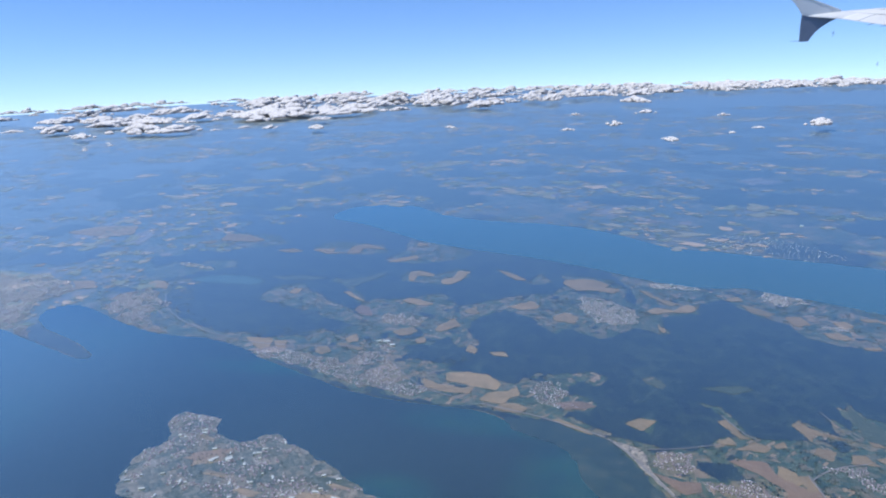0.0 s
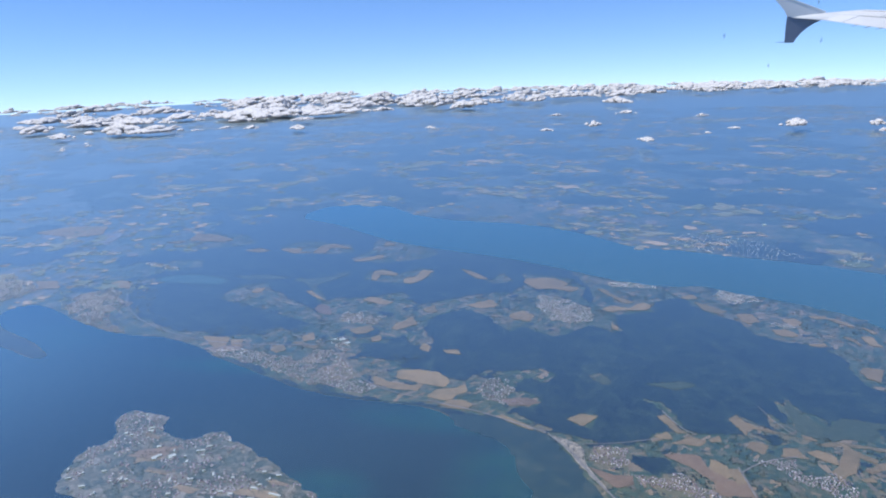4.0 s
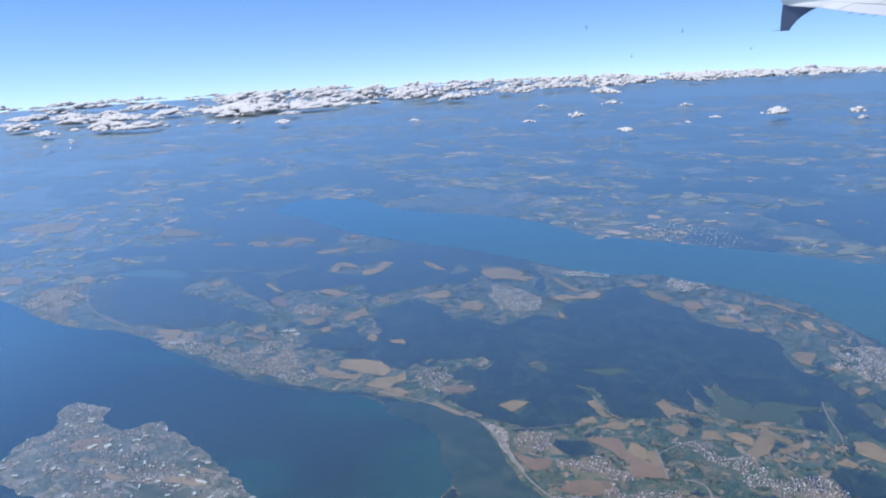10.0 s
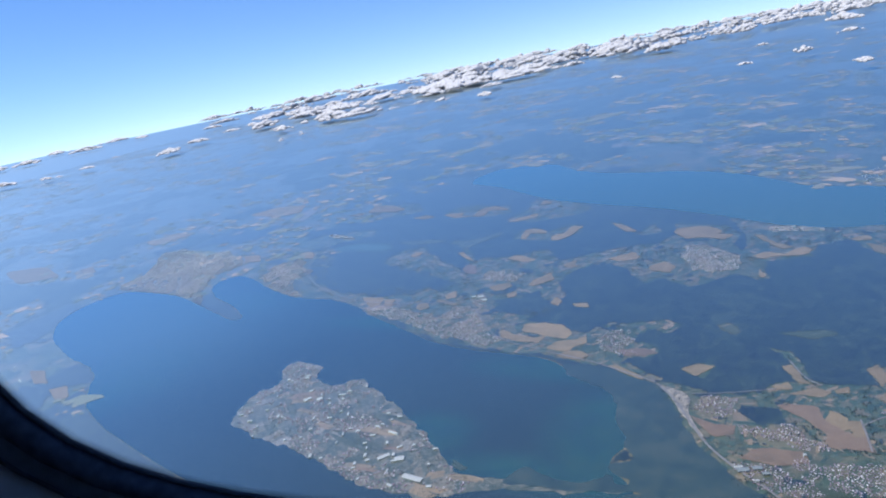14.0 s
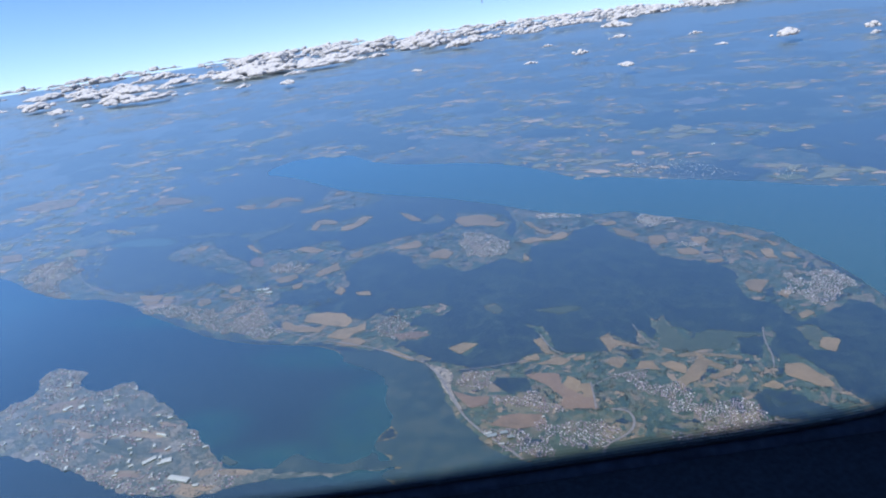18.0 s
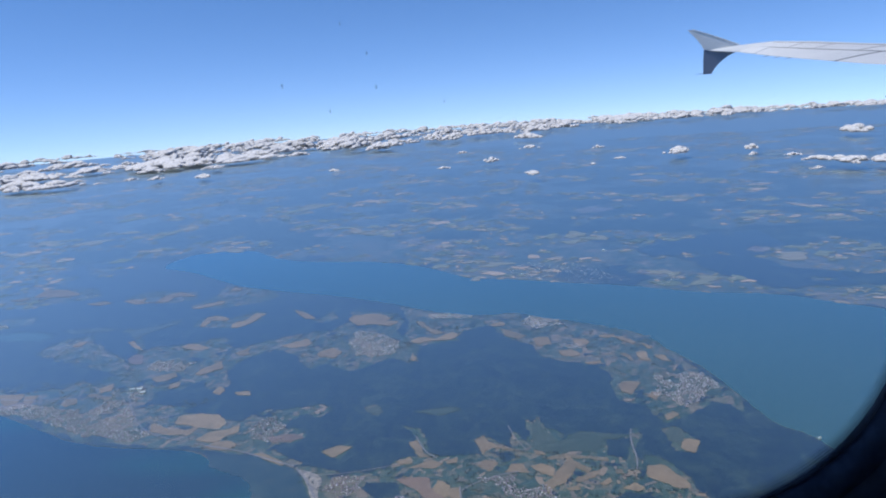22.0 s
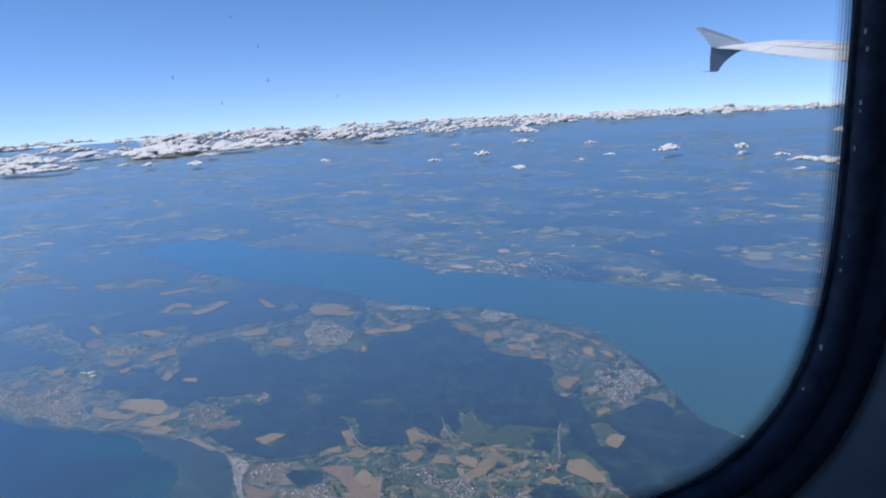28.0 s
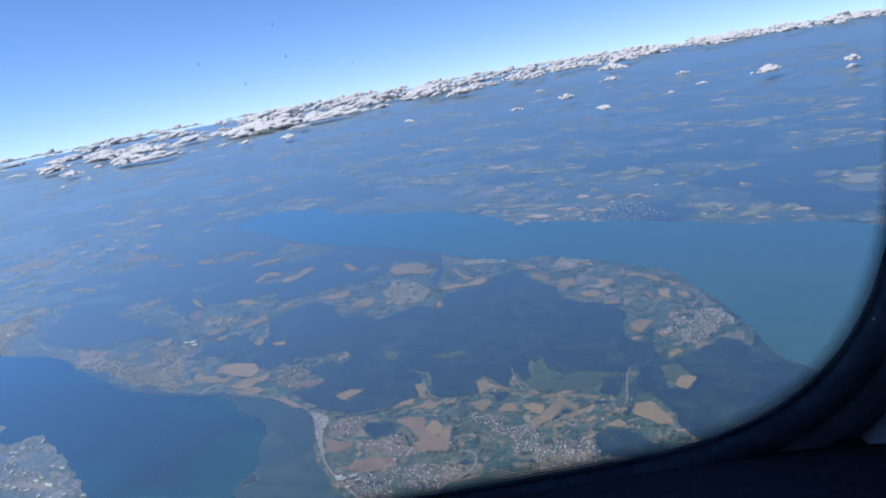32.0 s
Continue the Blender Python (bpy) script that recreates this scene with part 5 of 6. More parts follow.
spots = np.concatenate(tree_spots)
spots = spots[~is_water(spots[:, 0], spots[:, 1]) & (np.abs(fractal(spots[:, 0] * 16, spots[:, 1] * 16, 4, 15) - 0.5) < 0.035)]
bare = np.zeros(len(spots), bool)
for outline in PALE_FIELDS + BROWN_FIELDS + GREEN_MEADOWS:
    bare |= inside(spots[:, 0], spots[:, 1], np.array(outline))
spots = spots[~bare]
isle_trees = scatter_inside(ISLE, 3000, 6)
isle_trees = isle_trees[fractal(isle_trees[:, 0] * 24, isle_trees[:, 1] * 24, 4, 33) > 0.53]
tv, tf = [], []
for x, y in np.concatenate([spots, isle_trees]):
    r = pick.uniform(0.001, 0.0024)
    high = drop(x, y) + pick.uniform(0.003, 0.0045)
    k = len(tv)
    turn = pick.uniform(0, 1)
    for i in range(5):
        q = turn + i * 2 * math.pi / 5
        w = r * pick.uniform(0.7, 1.3)
        tv.append(((x + w * math.cos(q)) * U, (y + w * math.sin(q)) * U, (high - 0.0028) * U))
    tv.append((x * U, y * U, high * U))
    tf += [(k + i, k + (i + 1) % 5, k + 5) for i in range(5)]
tagged(from_arrays("loose_trees", tv, tf, FOREST), "dark green trees and hedges between fields and houses", "trees", kind="stuff")

# ---- roads ----
def strip(name, line, width, height, label):
    p = np.array(line, float)
    for _ in range(2):
        q = np.concatenate([p[:1], np.stack([p[:-1] * 0.75 + p[1:] * 0.25, p[:-1] * 0.25 + p[1:] * 0.75], 1).reshape(-1, 2), p[-1:]])
        p = q
    d = np.gradient(p, axis=0)
    d /= np.hypot(d[:, 0], d[:, 1])[:, None]
    side = np.stack([-d[:, 1], d[:, 0]], 1) * width / 2
    verts = []
    for (x, y) in np.concatenate([p + side, p - side]):
        verts.append((x * U, y * U, (drop(x, y) + height) * U))
    k = len(p)
    faces = [(i, k + i, k + i + 1, i + 1) for i in range(k - 1)]
    return tagged(from_arrays(name, verts, faces, ROAD), label, "road", kind="structure")


PIT = [(0.089, 1.704), (0.116, 1.686), (0.159, 1.671), (0.193, 1.644), (0.195, 1.604), (0.197, 1.568), (0.224, 1.505), (0.249, 1.458), (0.236, 1.461), (0.202, 1.523), (0.179, 1.558), (0.154, 1.617), (0.124, 1.669)]
tagged(sheet("gravel_yard", smooth_outline(PIT, 1, 0.006), 0.001, SAND), "pale bare gravel of a road construction site", "gravel", kind="structure")
for line, width in zip(ROADS + WAYS, (0.006, 0.005, 0.004, 0.006, 0.003, 0.006, 0.004, 0.004, 0.003, 0.004, 0.004)):
    strip("road", line, width, 0.0011, "pale trunk road through the farmland")


# ---- clouds ----
PUFFS = {}
for level in (1, 2):
    bm = bmesh.new()
    bmesh.ops.create_icosphere(bm, subdivisions=level, radius=1)
    PUFFS[level] = (np.array([v.co[:] for v in bm.verts]), np.array([[v.index for v in f.verts] for f in bm.faces]))
    bm.free()


def cloud_mesh(seed, puffs, level=2):
    """One heaped cloud: rounded, slightly dented puffs over a flat base."""
    n = random.Random(seed)
    ball, tris = PUFFS[level]
    verts, faces = [], []
    for k in range(puffs):
        x, y = n.gauss(0, 0.42), n.gauss(0, 0.3)
        far = min(1, math.hypot(x, y))
        r = n.uniform(0.1, 0.23) * (1.2 - 0.5 * far)
        z = r * 0.3 + n.uniform(0, 0.3) * (1 - far) ** 1.5
        p = ball * (r * n.uniform(1.0, 1.4), r, r * 0.9)
        dent = 1 + (fractal(p[:, 0] * 9 + 5 * k, p[:, 1] * 9 + p[:, 2] * 9, 5, seed) - 0.5) * 0.4
        p = p * dent[:, None] + (x, y, z)
        p[:, 2] = np.maximum(p[:, 2], 0.0)
        faces.append(tris + len(ball) * k)
        verts.append(p)
    me = bpy.data.meshes.new("cumulus_cloud")
    me.from_pydata(np.concatenate(verts).tolist(), [], np.concatenate(faces).tolist())
    me.materials.append(CLOUD)
    me.shade_smooth()
    return me


CLOUD_SHAPES = [cloud_mesh(s, 20 + 4 * (s % 4)) for s in range(8)]
BIG_CLOUDS = [cloud_mesh(20 + s, 48) for s in range(6)]
BANK_CLOUDS = [cloud_mesh(40 + s, 26, 1) for s in range(6)]
cloud_pick = random.Random(5)


def cloud(x, y, size, shapes, z=0.17, tall=0.75, label="small white fair-weather cumulus cloud"):
    ob = new("cumulus_cloud", cloud_pick.choice(shapes))
    x, y, size, z = x * 1.09, y * 1.09, size * 1.09, z - 0.08
    ob.matrix_world = pose(x * U, y * U, (drop(x, y) + z) * U, 0, 0, cloud_pick.uniform(0, 360)) @ Matrix.Diagonal((size * U, size * U * 0.8, size * U * tall * 1.0, 1))
    return tagged(ob, label, "cloud", "cumulus clouds")


SINGLE_CLOUDS = [(0.5, 9.2, 0.22), (0.95, 7.35, 0.17), (2.9, 8.9, 0.3),
                 (2.1, 10.5, 0.15), (1.2, 14.7, 0.45), (1.1, 11.4, 0.2), (-0.1, 8.6, 0.12), (2.1, 8.5, 0.1), (-1.7, 9.3, 0.12), (0.0, 11.2, 0.15),
                 (3.75, 8.8, 0.2), (3.5, 8.0, 0.12), (3.8, 7.1, 0.2), (4.0, 6.75, 0.26), (4.25, 6.7, 0.26), (3.95, 6.95, 0.2), (5.9, 10.7, 0.4), (3.5, 6.4, 0.09),
                 (1.7, 8.0, 0.08), (3.8, 7.7, 0.12)]
for x, y, size in SINGLE_CLOUDS:
    cloud(x, y, size * 0.8, CLOUD_SHAPES)
BROAD_CLOUDS = [(-9.17, 10.77, 0.43), (-7.54, 9.36, 0.24), (-6.03, 7.5, 0.06), (-6.06, 8.04, 0.06), (-8.78, 11.73, 0.44), (-6.97, 10.05, 0.61), (-8.2, 12.11, 0.66), (-6.34, 10.03, 0.36),
    (-7.5, 12.24, 0.22), (-8.47, 14.21, 0.16), (-6.54, 10.9, 0.13), (-5.69, 10.1, 0.09), (-7.65, 14.11, 0.32), (-5.34, 10.44, 0.12), (-5.86, 12.05, 0.27), (-6.62, 14.48, 0.4),
    (-4.8, 10.26, 0.17), (-6.69, 15.52, 0.42), (-3.91, 9.98, 0.21), (-4.62, 11.91, 0.19), (-5.57, 14.87, 0.47), (-5.2, 15.72, 0.49), (-4.8, 16.7, 0.52), (-4.57, 17.99, 0.55),
    (-3.8, 17.39, 0.53), (-3.5, 18.81, 0.47), (-3.09, 19.2, 0.38),]
FAR_CLOUDS = [(-11.72, 5.34, 0.2), (-12.33, 6.23, 0.25), (-12.24, 6.63, 0.14), (-11.46, 6.69, 0.24), (-10.45, 6.8, 0.16), (-10.2, 6.87, 0.09), (-10.44, 7.56, 0.16), (-11.35, 8.85, 0.09),
    (-9.08, 8.24, 0.31), (-9.67, 9.44, 0.27), (-10.18, 10.88, 0.19), (-10.24, 11.61, 0.27), (-7.85, 9.52, 0.09), (-6.13, 7.63, 0.05), (-6.26, 8.27, 0.06), (-22.37, 10.48, 0.62),
    (-20.17, 10.29, 0.68), (-19.2, 11.01, 0.67), (-18.89, 11.76, 0.45), (-23.72, 15.85, 1.0), (-18.96, 13.66, 0.7), (-21.98, 17.13, 0.56), (-18.63, 15.52, 0.36),]
for x, y, size in BROAD_CLOUDS:
    cloud(x, y, min(size, 0.5), BIG_CLOUDS, z=0.15, tall=0.62, label="broad white cumulus cloud in a bank")
    for _ in range(2 if y > 11 else 0):
        cloud(x + cloud_pick.gauss(0, 0.6), y + cloud_pick.gauss(0.5, 0.7), cloud_pick.uniform(0.1, 0.24), BIG_CLOUDS, z=0.165, tall=0.6, label="small white cumulus cloud beside a larger one")
for x, y, size in FAR_CLOUDS:
    cloud(x, y, min(size, 0.5), BIG_CLOUDS, z=0.16, tall=0.5, label="white cumulus cloud in a long loose row")
far_bank = []
for _ in range(620):
    across = cloud_pick.uniform(-1.0, 0.75)
    near_edge = float(np.interp(across, (-0.8, -0.5, -0.1, 0.17, 0.35, 0.75), (12.5, 12.6, 15.0, 19, 22, 24)))
    y = near_edge + (34 - near_edge) * cloud_pick.uniform(0, 1) ** 1.15
    if across < -0.5 and cloud_pick.random() < 0.65:
        continue
    size, tall = cloud_pick.uniform(0.15, 0.5), cloud_pick.uniform(0.5, 0.8)
    if cloud_pick.random() < 0.25:
        size, tall = cloud_pick.uniform(0.5, 0.8), cloud_pick.uniform(0.4, 0.55)
    if y < 15:
        cloud(across * y, y, size, BIG_CLOUDS, z=0.16, tall=tall, label="white cumulus cloud in a long bank along the horizon")
    else:
        far_bank.append((across * y, y, size, tall, cloud_pick.uniform(0, 6.28), cloud_pick.randrange(len(BANK_CLOUDS))))
bank_verts, bank_faces, start = [], [], 0
for x, y, size, tall, turn, shape in far_bank:
    x, y, size = x * 1.05, y * 1.05, size * 1.05
    me = BANK_CLOUDS[shape]
    co = np.empty(len(me.vertices) * 3)
    me.vertices.foreach_get("co", co)
    co = co.reshape(-1, 3)
    px = x + size * (co[:, 0] * math.cos(turn) - 0.8 * co[:, 1] * math.sin(turn))
    py = y + size * (co[:, 0] * math.sin(turn) + 0.8 * co[:, 1] * math.cos(turn))
    bank_verts += (np.stack([px, py, drop(x, y) + 0.13 + co[:, 2] * size * tall * 1.1], 1) * U).tolist()
    corner = np.empty(len(me.loops), int)
    me.loops.foreach_get("vertex_index", corner)
    bank_faces += (corner.reshape(-1, 3) + start).tolist()
    start += len(co)
far_cloud_bank = from_arrays("far_cloud_bank", bank_verts, bank_faces, CLOUD, smooth=True)
tagged(far_cloud_bank, "far bank of small white cumulus clouds", "clouds", kind="stuff")


# ---- aircraft window ----
# The side wall: its plane by heading and distance from the seat; the window's loop lies in it.
WALL_TURN, WALL_GAP = 0.2607, 1.12
WALL_WAY = Vector((math.cos(WALL_TURN), math.sin(WALL_TURN), 0))
WALL_OUT = Vector((-math.sin(WALL_TURN), math.cos(WALL_TURN), 0))
WALL_UP = Vector((0, 0, 1))
WALL_MIDDLE = Vector((0.5, 0, 1)) + WALL_OUT * WALL_GAP


def window_loop(grow, count=120):
    loop = []
    for k in range(count):
        a = 2 * math.pi * k / count
        c, s = math.cos(a), math.sin(a)
        power, reach = (3.6, 2.12) if c < 0 else (3.5, 0.832)
        r = (abs(c / reach) ** power + abs(s / 0.865) ** power) ** (-1 / power)
        loop.append((0.639 + r * c + grow * c, -0.08 + r * s + grow * s))
    return loop


def wall_point(s, z, depth):
    return (WALL_MIDDLE + WALL_WAY * s + WALL_UP * z + WALL_OUT * depth) * U


def cabin_point(s, d, z):
    inward = Vector((math.sin(WALL_TURN), -math.cos(WALL_TURN), 0))
    return (Vector((WALL_MIDDLE.x, WALL_MIDDLE.y, 0)) + WALL_WAY * s + inward * d + Vector((0, 0, z))) * U


def ring(name, profile, material, parent, label=""):
    """A frame swept round the window; profile gives outward growth and depth."""
    bm = bmesh.new()
    loops = [[bm.verts.new(wall_point(s, z, d)) for s, z in window_loop(g)] for g, d in profile]
    k = len(loops[0])
    for a, b in zip(loops, loops[1:] + loops[:1]):
        for i in range(k):
            bm.faces.new((a[i], a[(i + 1) % k], b[(i + 1) % k], b[i]))
    bmesh.ops.recalc_face_normals(bm, faces=bm.faces[:])
    for f in bm.faces:
        f.smooth = True
    return finish(name, bm, material, parent, label)


window = new("window_1")
tagged(window, "rounded aircraft cabin window with a dark seal and pale trim", "window", kind="structure")
# Added rings, darker outwards, imitate the seal's out-of-focus edge.
for k, film in enumerate(BLUR_AND_DIRT):
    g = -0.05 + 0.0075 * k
    ring("rim_blur", [(g, 0.012), (g, 0.010), (g + 0.008, 0.010), (g + 0.008, 0.012)], film, window, "soft out-of-focus edge of the seal, drawn as dark rings")
ring("window_seal", [(0.002, 0.03), (0.0, 0.0), (0.01, -0.018), (0.035, -0.03), (0.058, -0.026), (0.058, 0.03)], SEAL, window, "black rubber seal")
ring("window_frame", [(0.06, 0.02), (0.06, -0.02), (0.075, -0.03), (0.105, -0.036), (0.112, -0.03), (0.112, 0.02)], FRAME_GREY, window, "dark grey frame")
ring("shade_groove", [(0.114, 0.02), (0.114, -0.02), (0.146, -0.024), (0.146, 0.02)], SEAL, window, "black groove of the window shade")
frost_pick = random.Random(4)
for k in range(22):
    a = radians(-38 + 2.6 * k + frost_pick.uniform(-1.2, 1.2))
    c, q = math.cos(a), math.sin(a)
    r = (abs(c / 0.832) ** 3.5 + abs(q / 0.865) ** 3.5) ** (-1 / 3.5) + frost_pick.uniform(-0.004, 0.022)
    bm = bmesh.new()
    bmesh.ops.create_icosphere(bm, subdivisions=1, radius=1)
    size = frost_pick.uniform(0.002, 0.006)
    middle = Vector(wall_point(0.639 + r * c, -0.08 + r * q, -0.012))
    for v in bm.verts:
        v.co = middle + Vector((v.co.x * 0.6, v.co.y * 0.6, v.co.z * frost_pick.uniform(0.9, 1.8))) * size * U
    part("frost_crystal", bm, FROST, window, "white frost crystal on the seal")
pane_points = [wall_point(s, z, 0.01) for s, z in window_loop(0.02)]
bm = bmesh.new()
bm.faces.new([bm.verts.new(p) for p in pane_points])
pane = finish("pane", bm, PANE, window, "clear acrylic pane with a faint veil standing in for haze")
pane.visible_shadow = False
for k, (s, z) in enumerate([(0.171, 0.033), (0.317, 0.078), (0.277, 0.128), (0.328, 0.022), (0.246, -0.013), (0.445, -0.011)]):
    bm = bmesh.new()
    size = (0.0032, 0.0026, 0.0022)[k % 3]
    bm.faces.new([bm.verts.new(wall_point(s + size * 0.8 * (0.7 + 0.3 * math.sin(3 * a + k)) * math.cos(a), z + size * 1.3 * math.sin(a), 0.014)) for a in [i * 0.5236 for i in range(12)]])
    part("speck", bm, BLUR_AND_DIRT[3], pane, "small dark speck of dirt")
wall = ring("wall_cabin", [(0.148, 0.02), (0.148, -0.05), (0.3, -0.1), (1.4, -0.1), (1.4, 0.02)], TRIM, None)
tagged(wall, "pale plastic cabin side wall in deep shade", "wall", kind="structure")


def box(name, lo, hi, material, label, category):
    """A cabin panel; corners as length along the side wall, depth inwards and height."""
    bm = bmesh.new()
    bmesh.ops.create_cube(bm, size=1)
    for v in bm.verts:
        s, d, z = [(a + b) / 2 + c * (b - a) for a, b, c in zip(lo, hi, v.co)]
        v.co = cabin_point(s, d, z)
    return tagged(finish(name, bm, material), label, category, kind="structure")


# Shell around the camera, added to keep light off the side wall.
box("floor_cabin", (-2.3, 0.02, 0.01), (2.4, 4, 0.05), DARK_FLOOR, "dark navy floor added to stop light bouncing onto the wall", "floor")
box("ceiling", (-2.3, 0.02, 2.4), (2.4, 4, 2.5), TRIM, "unseen pale ceiling added to close the cabin to light", "ceiling")
# Openings across the aisle, added to let some fill light in.
box("wall_aisle", (-2.3, 4, -0.3), (2.4, 4.2, 0.7), TRIM, "unseen pale wall below added light openings", "wall")
box("wall_aisle", (-2.3, 4, 1.9), (2.4, 4.2, 2.5), TRIM, "unseen pale wall above added light openings", "wall")
for k in range(3):
    box("wall_pillar", (-2.3 + 1.85 * k, 4, 0.7), (-1.05 + 1.85 * k, 4.2, 1.9), TRIM, "unseen pale pillar between added light openings", "wall")
box("wall_rear", (-2.4, 0.02, -0.3), (-2.3, 4.2, 2.5), TRIM, "unseen pale rear wall added to close the cabin to light", "wall")
box("wall_front", (2.4, 0.02, -0.3), (2.5, 4.2, 2.5), TRIM, "unseen pale front wall added to close the cabin to light", "wall")

# ---- wing ----
wing = new("aircraft_wing")
wing.location.z, wing.rotation_euler.z = -0.035, radians(0.4)
tagged(wing, "white swept airliner wing with a forked wingtip fence", "wing")


def slab(name, outline, thick, material, parent, label=""):
    """A plate from an outline of points, thickened along thick."""
    bm = bmesh.new()
    top = [bm.verts.new(Vector(p)) for p in outline]
    low = [bm.verts.new(Vector(p) + Vector(thick)) for p in outline]
    bm.faces.new(top)
    bm.faces.new(low[::-1])
    k = len(top)
    for i in range(k):
        bm.faces.new((top[i], low[i], low[(i + 1) % k], top[(i + 1) % k]))
    bmesh.ops.recalc_face_normals(bm, faces=bm.faces[:])
    return finish(name, bm, material, parent, label)


def between(a, b, f):
    return [p + (q - p) * f for p, q in zip(a, b)]


# Stations from the tip inwards: trailing edge and leading edge.
STATIONS = [((4.5, 14.98, 0.715), (5.5, 14.93, 0.785)), ((5.08, 14.8, 0.632), (5.7, 14.7, 0.785)), ((5.41, 14.0, 0.49), (6.3, 14.2, 0.70)), ((5.59, 13.2, 0.39), (6.96, 13.7, 0.58)),
            ((5.85, 11.4, 0.2), (8.7, 12.4, 0.3)), ((6.7, 7.6, -0.15), (12.5, 9.6, -0.15))]


def wing_at(f, c, lift):
    """A point of the wing: f counts stations from the tip, c runs from trailing to leading edge."""
    i = min(int(f), len(STATIONS) - 2)
    g = f - i
    back = between(STATIONS[i][0], STATIONS[i + 1][0], g)
    front = between(STATIONS[i][1], STATIONS[i + 1][1], g)
    p = between(back, front, c)
    bulge = 4 * c * (1 - c) * (0.012 + 0.05 * f / 5)
    return Vector((p[0], p[1], p[2] + (bulge if lift > 0 else -0.012 - bulge * 1.2)))


def wing_piece(name, f0, f1, c0, c1, material, label="", raise_by=0.0, steps=10):
    bm = bmesh.new()
    rows = []
    for i in range(steps + 1):
        f = f0 + (f1 - f0) * i / steps
        chord = [c0 + (c1 - c0) * k / 8 for k in range(9)]
        row = [wing_at(f, c, 1) + Vector((0, 0, raise_by)) for c in chord] + [wing_at(f, c, -1) for c in chord[::-1]]
        rows.append([bm.verts.new(p) for p in row])
    for a, b in zip(rows, rows[1:]):
        for k in range(18):
            bm.faces.new((a[k], a[(k + 1) % 18], b[(k + 1) % 18], b[k]))
    bm.faces.new(rows[0])
    bm.faces.new(rows[-1][::-1])
    bmesh.ops.recalc_face_normals(bm, faces=bm.faces[:])
    return finish(name, bm, material, wing, label)


wing_piece("wing_box", 0.0, 5.0, 0.45, 1.0, WING_PAINT, steps=24)
wing_piece("wing_tip", 0.0, 1.45, 0.0, 0.42, WING_PAINT)
aileron = wing_piece("aileron", 1.48, 3.55, 0.0, 0.395, WING_PAINT, "white aileron", steps=16)
wing_piece("flap", 3.6, 5.0, 0.0, 0.395, WING_PAINT, "white flap", steps=12)
wing_piece("hinge_gap", 1.1, 5.0, 0.37, 0.47, SEAM, "grey hinge gap", -0.006, 24)
wing_piece("hinge_gap", 3.5, 3.62, 0.0, 0.42, SEAM, "grey gap between aileron and flap", -0.004, 4)
for f in (1.9, 2.6, 3.3, 3.9, 4.4):
    wing_piece("spoiler_seam", f, f + 0.02, 0.45, 0.8, SEAM, "grey panel seam", 0.002, 2)
wing_piece("slat_seam", 1.1, 5.0, 0.83, 0.86, SEAM, "grey slat seam", 0.002, 24)
FENCE = [(5.11, 0.79), (4.85, 0.9), (4.55, 1.02), (4.2, 1.147), (4.09, 1.144), (4.18, 1.05), (4.27, 0.953), (4.36, 0.84), (4.42, 0.73), (5.05, 0.64)]
upper_fence = slab("upper_fence", [(x, 14.97, z) for x, z in FENCE], (0.01, 0.05, 0), WING_PAINT, wing, "white upper wingtip fence")
EDGE = [(5.13, 0.79), (4.85, 0.906), (4.55, 1.026), (4.2, 1.153), (4.19, 1.138), (4.54, 1.008), (4.83, 0.888), (5.08, 0.775)]
slab("fence_edge", [(x, 14.96, z) for x, z in EDGE], (0.01, 0.075, 0.004), WING_PAINT, upper_fence, "bright rounded leading edge of the fence")
LOW_FENCE = [(5.07, 0.645), (4.42, 0.735), (4.41, 0.5), (4.415, 0.234), (4.58, 0.234), (4.63, 0.32), (4.7, 0.41), (4.8, 0.5), (4.93, 0.585)]
# Lower fence: the wing's shade on it is painted as a dark colour.
lower_fence = slab("lower_fence", [(x, 14.99, z) for x, z in LOW_FENCE], (0.01, 0.05, 0), WING_DARK, wing, "lower wingtip fence, its shade painted dark grey-blue")
slab("fence_wick", [(4.42, 15.0, 0.244), (4.26, 15.0, 0.247), (4.26, 15.0, 0.252), (4.42, 15.0, 0.256)], (0, 0.01, 0), SEAM, lower_fence, "thin static wick")
for f in (1.9, 2.3, 2.7):
    p = wing_at(f, 0.0, -1)
    slab("static_wick", [p, p + Vector((-0.1, 0.0, -0.02)), p + Vector((-0.1, 0.0, -0.014)), p + Vector((0, 0, 0.01))], (0, 0.02, 0), SEAM, aileron, "thin static wick")
bm = bmesh.new()
bmesh.ops.create_uvsphere(bm, u_segments=20, v_segments=12, radius=1)
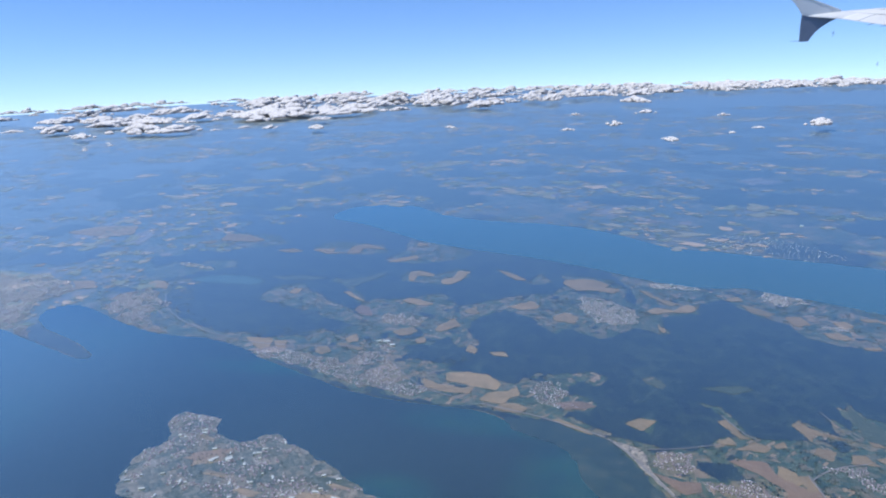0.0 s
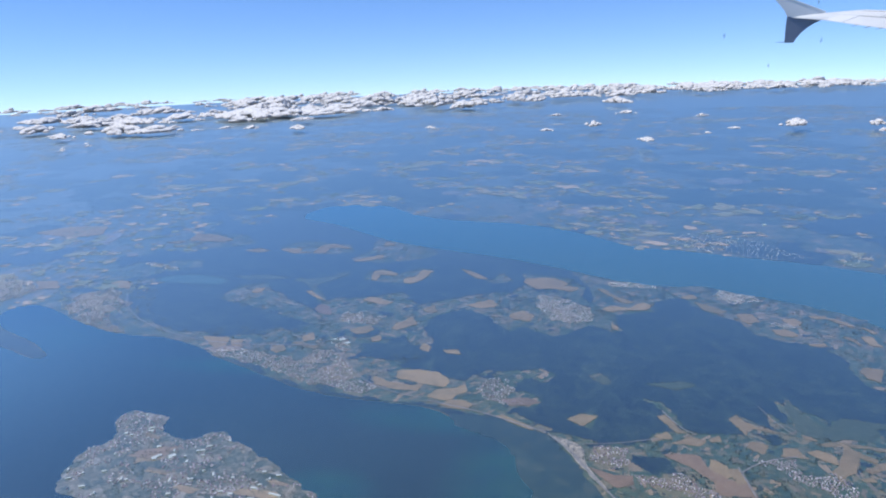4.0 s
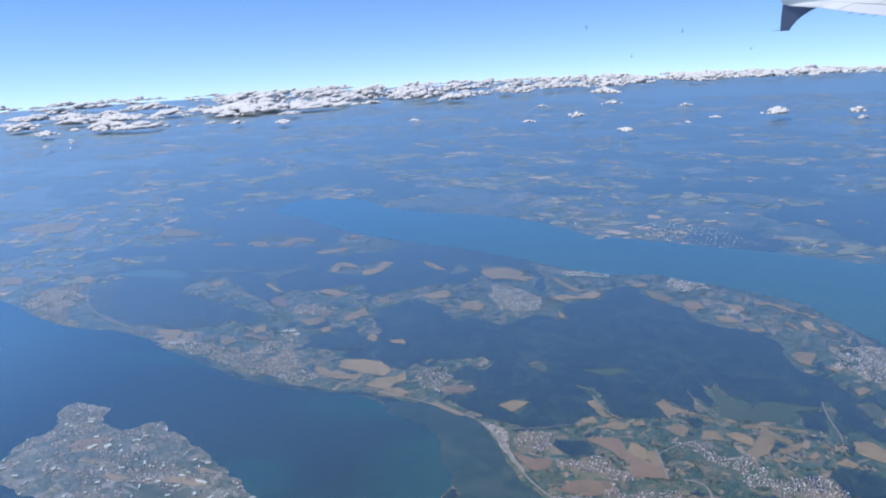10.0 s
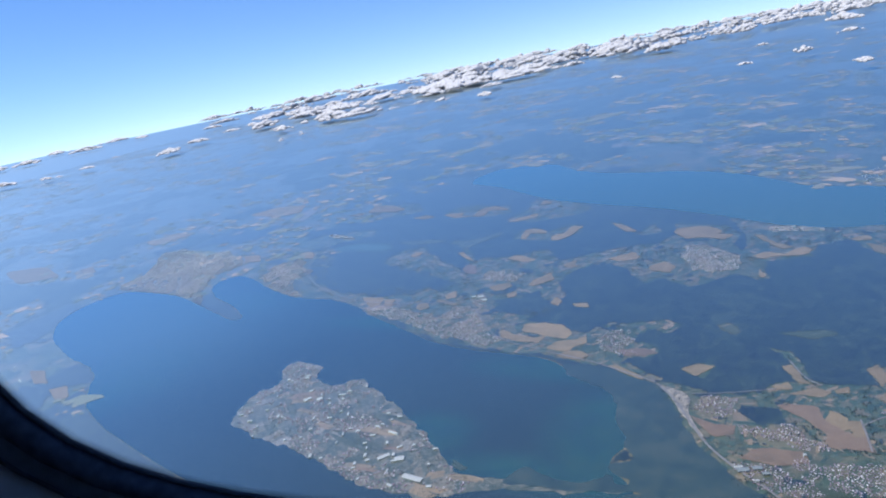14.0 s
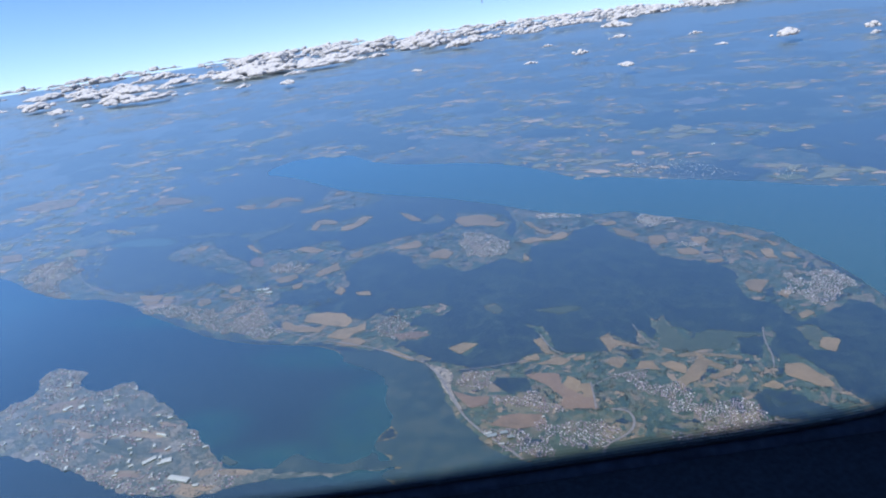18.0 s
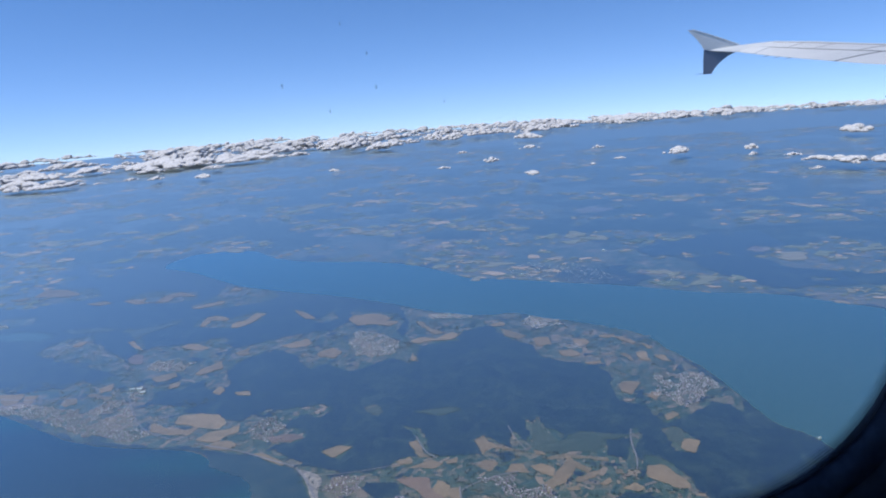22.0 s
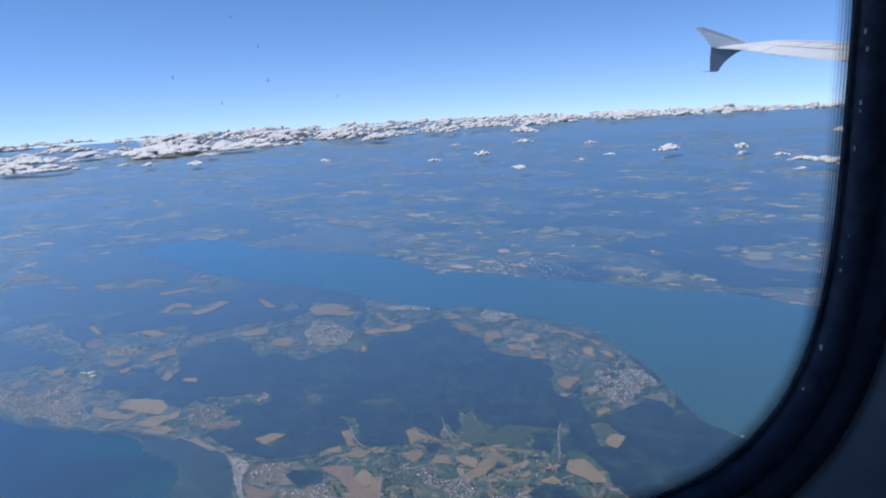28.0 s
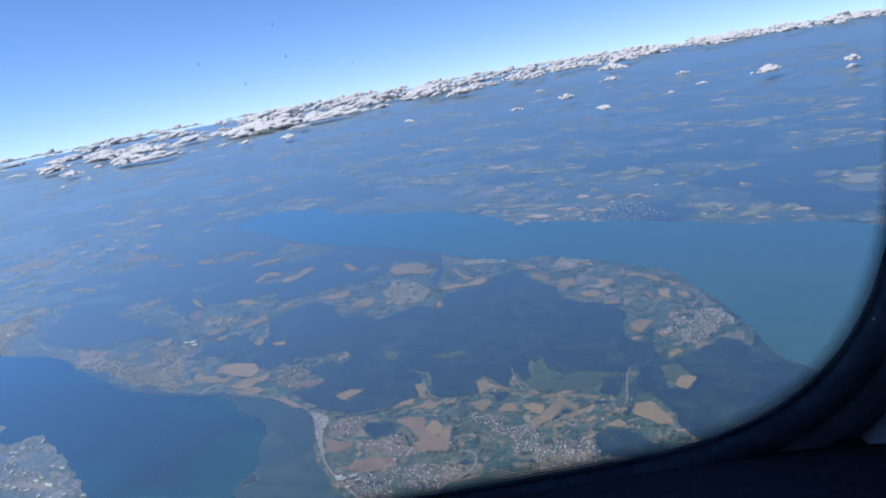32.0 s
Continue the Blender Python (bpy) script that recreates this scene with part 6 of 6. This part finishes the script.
for v in bm.verts:
    taper = 1 - 0.25 * max(0, -v.co.x)
    v.co = Vector((5.95 + v.co.x * 0.85, 9.42 + v.co.y * 0.14 * taper, -0.3 + v.co.z * 0.1 * taper - 0.05 * v.co.x))
finish("flap_track_fairing", bm, WING_DARK, wing, "dark flap track fairing")
bm = bmesh.new()
bmesh.ops.create_cube(bm, size=1)
for v in bm.verts:
    v.co = Vector((6.4 + v.co.x * 0.5, 9.45 + v.co.y * 0.06, -0.26 + v.co.z * 0.12))
finish("fairing_pylon", bm, WING_DARK, wing)


# ---- tailplane ----
TAIL = [((-9.62, 4.6, 0.545), (-9.31, 4.5, 0.552)), ((-9.75, 4.1, 0.44), (-9.02, 3.86, 0.505)), ((-10.2, 2.46, 0.1), (-8.08, 1.8, 0.337))]
tail = new("tailplane")
tagged(tail, "white swept tailplane tip behind the cabin window", "tailplane", kind="structure")


def tail_piece(name, c0, c1, material, label=""):
    """A spanwise slice of the tailplane between two shares of its chord."""
    bm = bmesh.new()
    rows = []
    for k in range(13):
        f = 2 * k / 12
        i = min(int(f), 1)
        back, front = between(TAIL[i][0], TAIL[i + 1][0], f - i), between(TAIL[i][1], TAIL[i + 1][1], f - i)
        thick = 0.022 + 0.07 * f / 2
        chord = [c0 + (c1 - c0) * j / 8 for j in range(9)]
        top = [Vector(between(back, front, c)) + Vector((0, 0, thick * 4 * c * (1 - c))) for c in chord]
        low = [Vector(between(back, front, c)) - Vector((0, 0, 0.004 + thick * 4 * c * (1 - c))) for c in chord[::-1]]
        rows.append([bm.verts.new(p) for p in top + low])
    for a, b in zip(rows, rows[1:]):
        for k in range(18):
            bm.faces.new((a[k], a[(k + 1) % 18], b[(k + 1) % 18], b[k]))
    bm.faces.new(rows[0])
    bm.faces.new(rows[-1][::-1])
    bmesh.ops.recalc_face_normals(bm, faces=bm.faces[:])
    return finish(name, bm, material, tail, label)


tail_piece("stabiliser", 0.34, 1.0, WING_PAINT)
tail_piece("elevator", 0.0, 0.33, WING_PAINT, "white elevator")
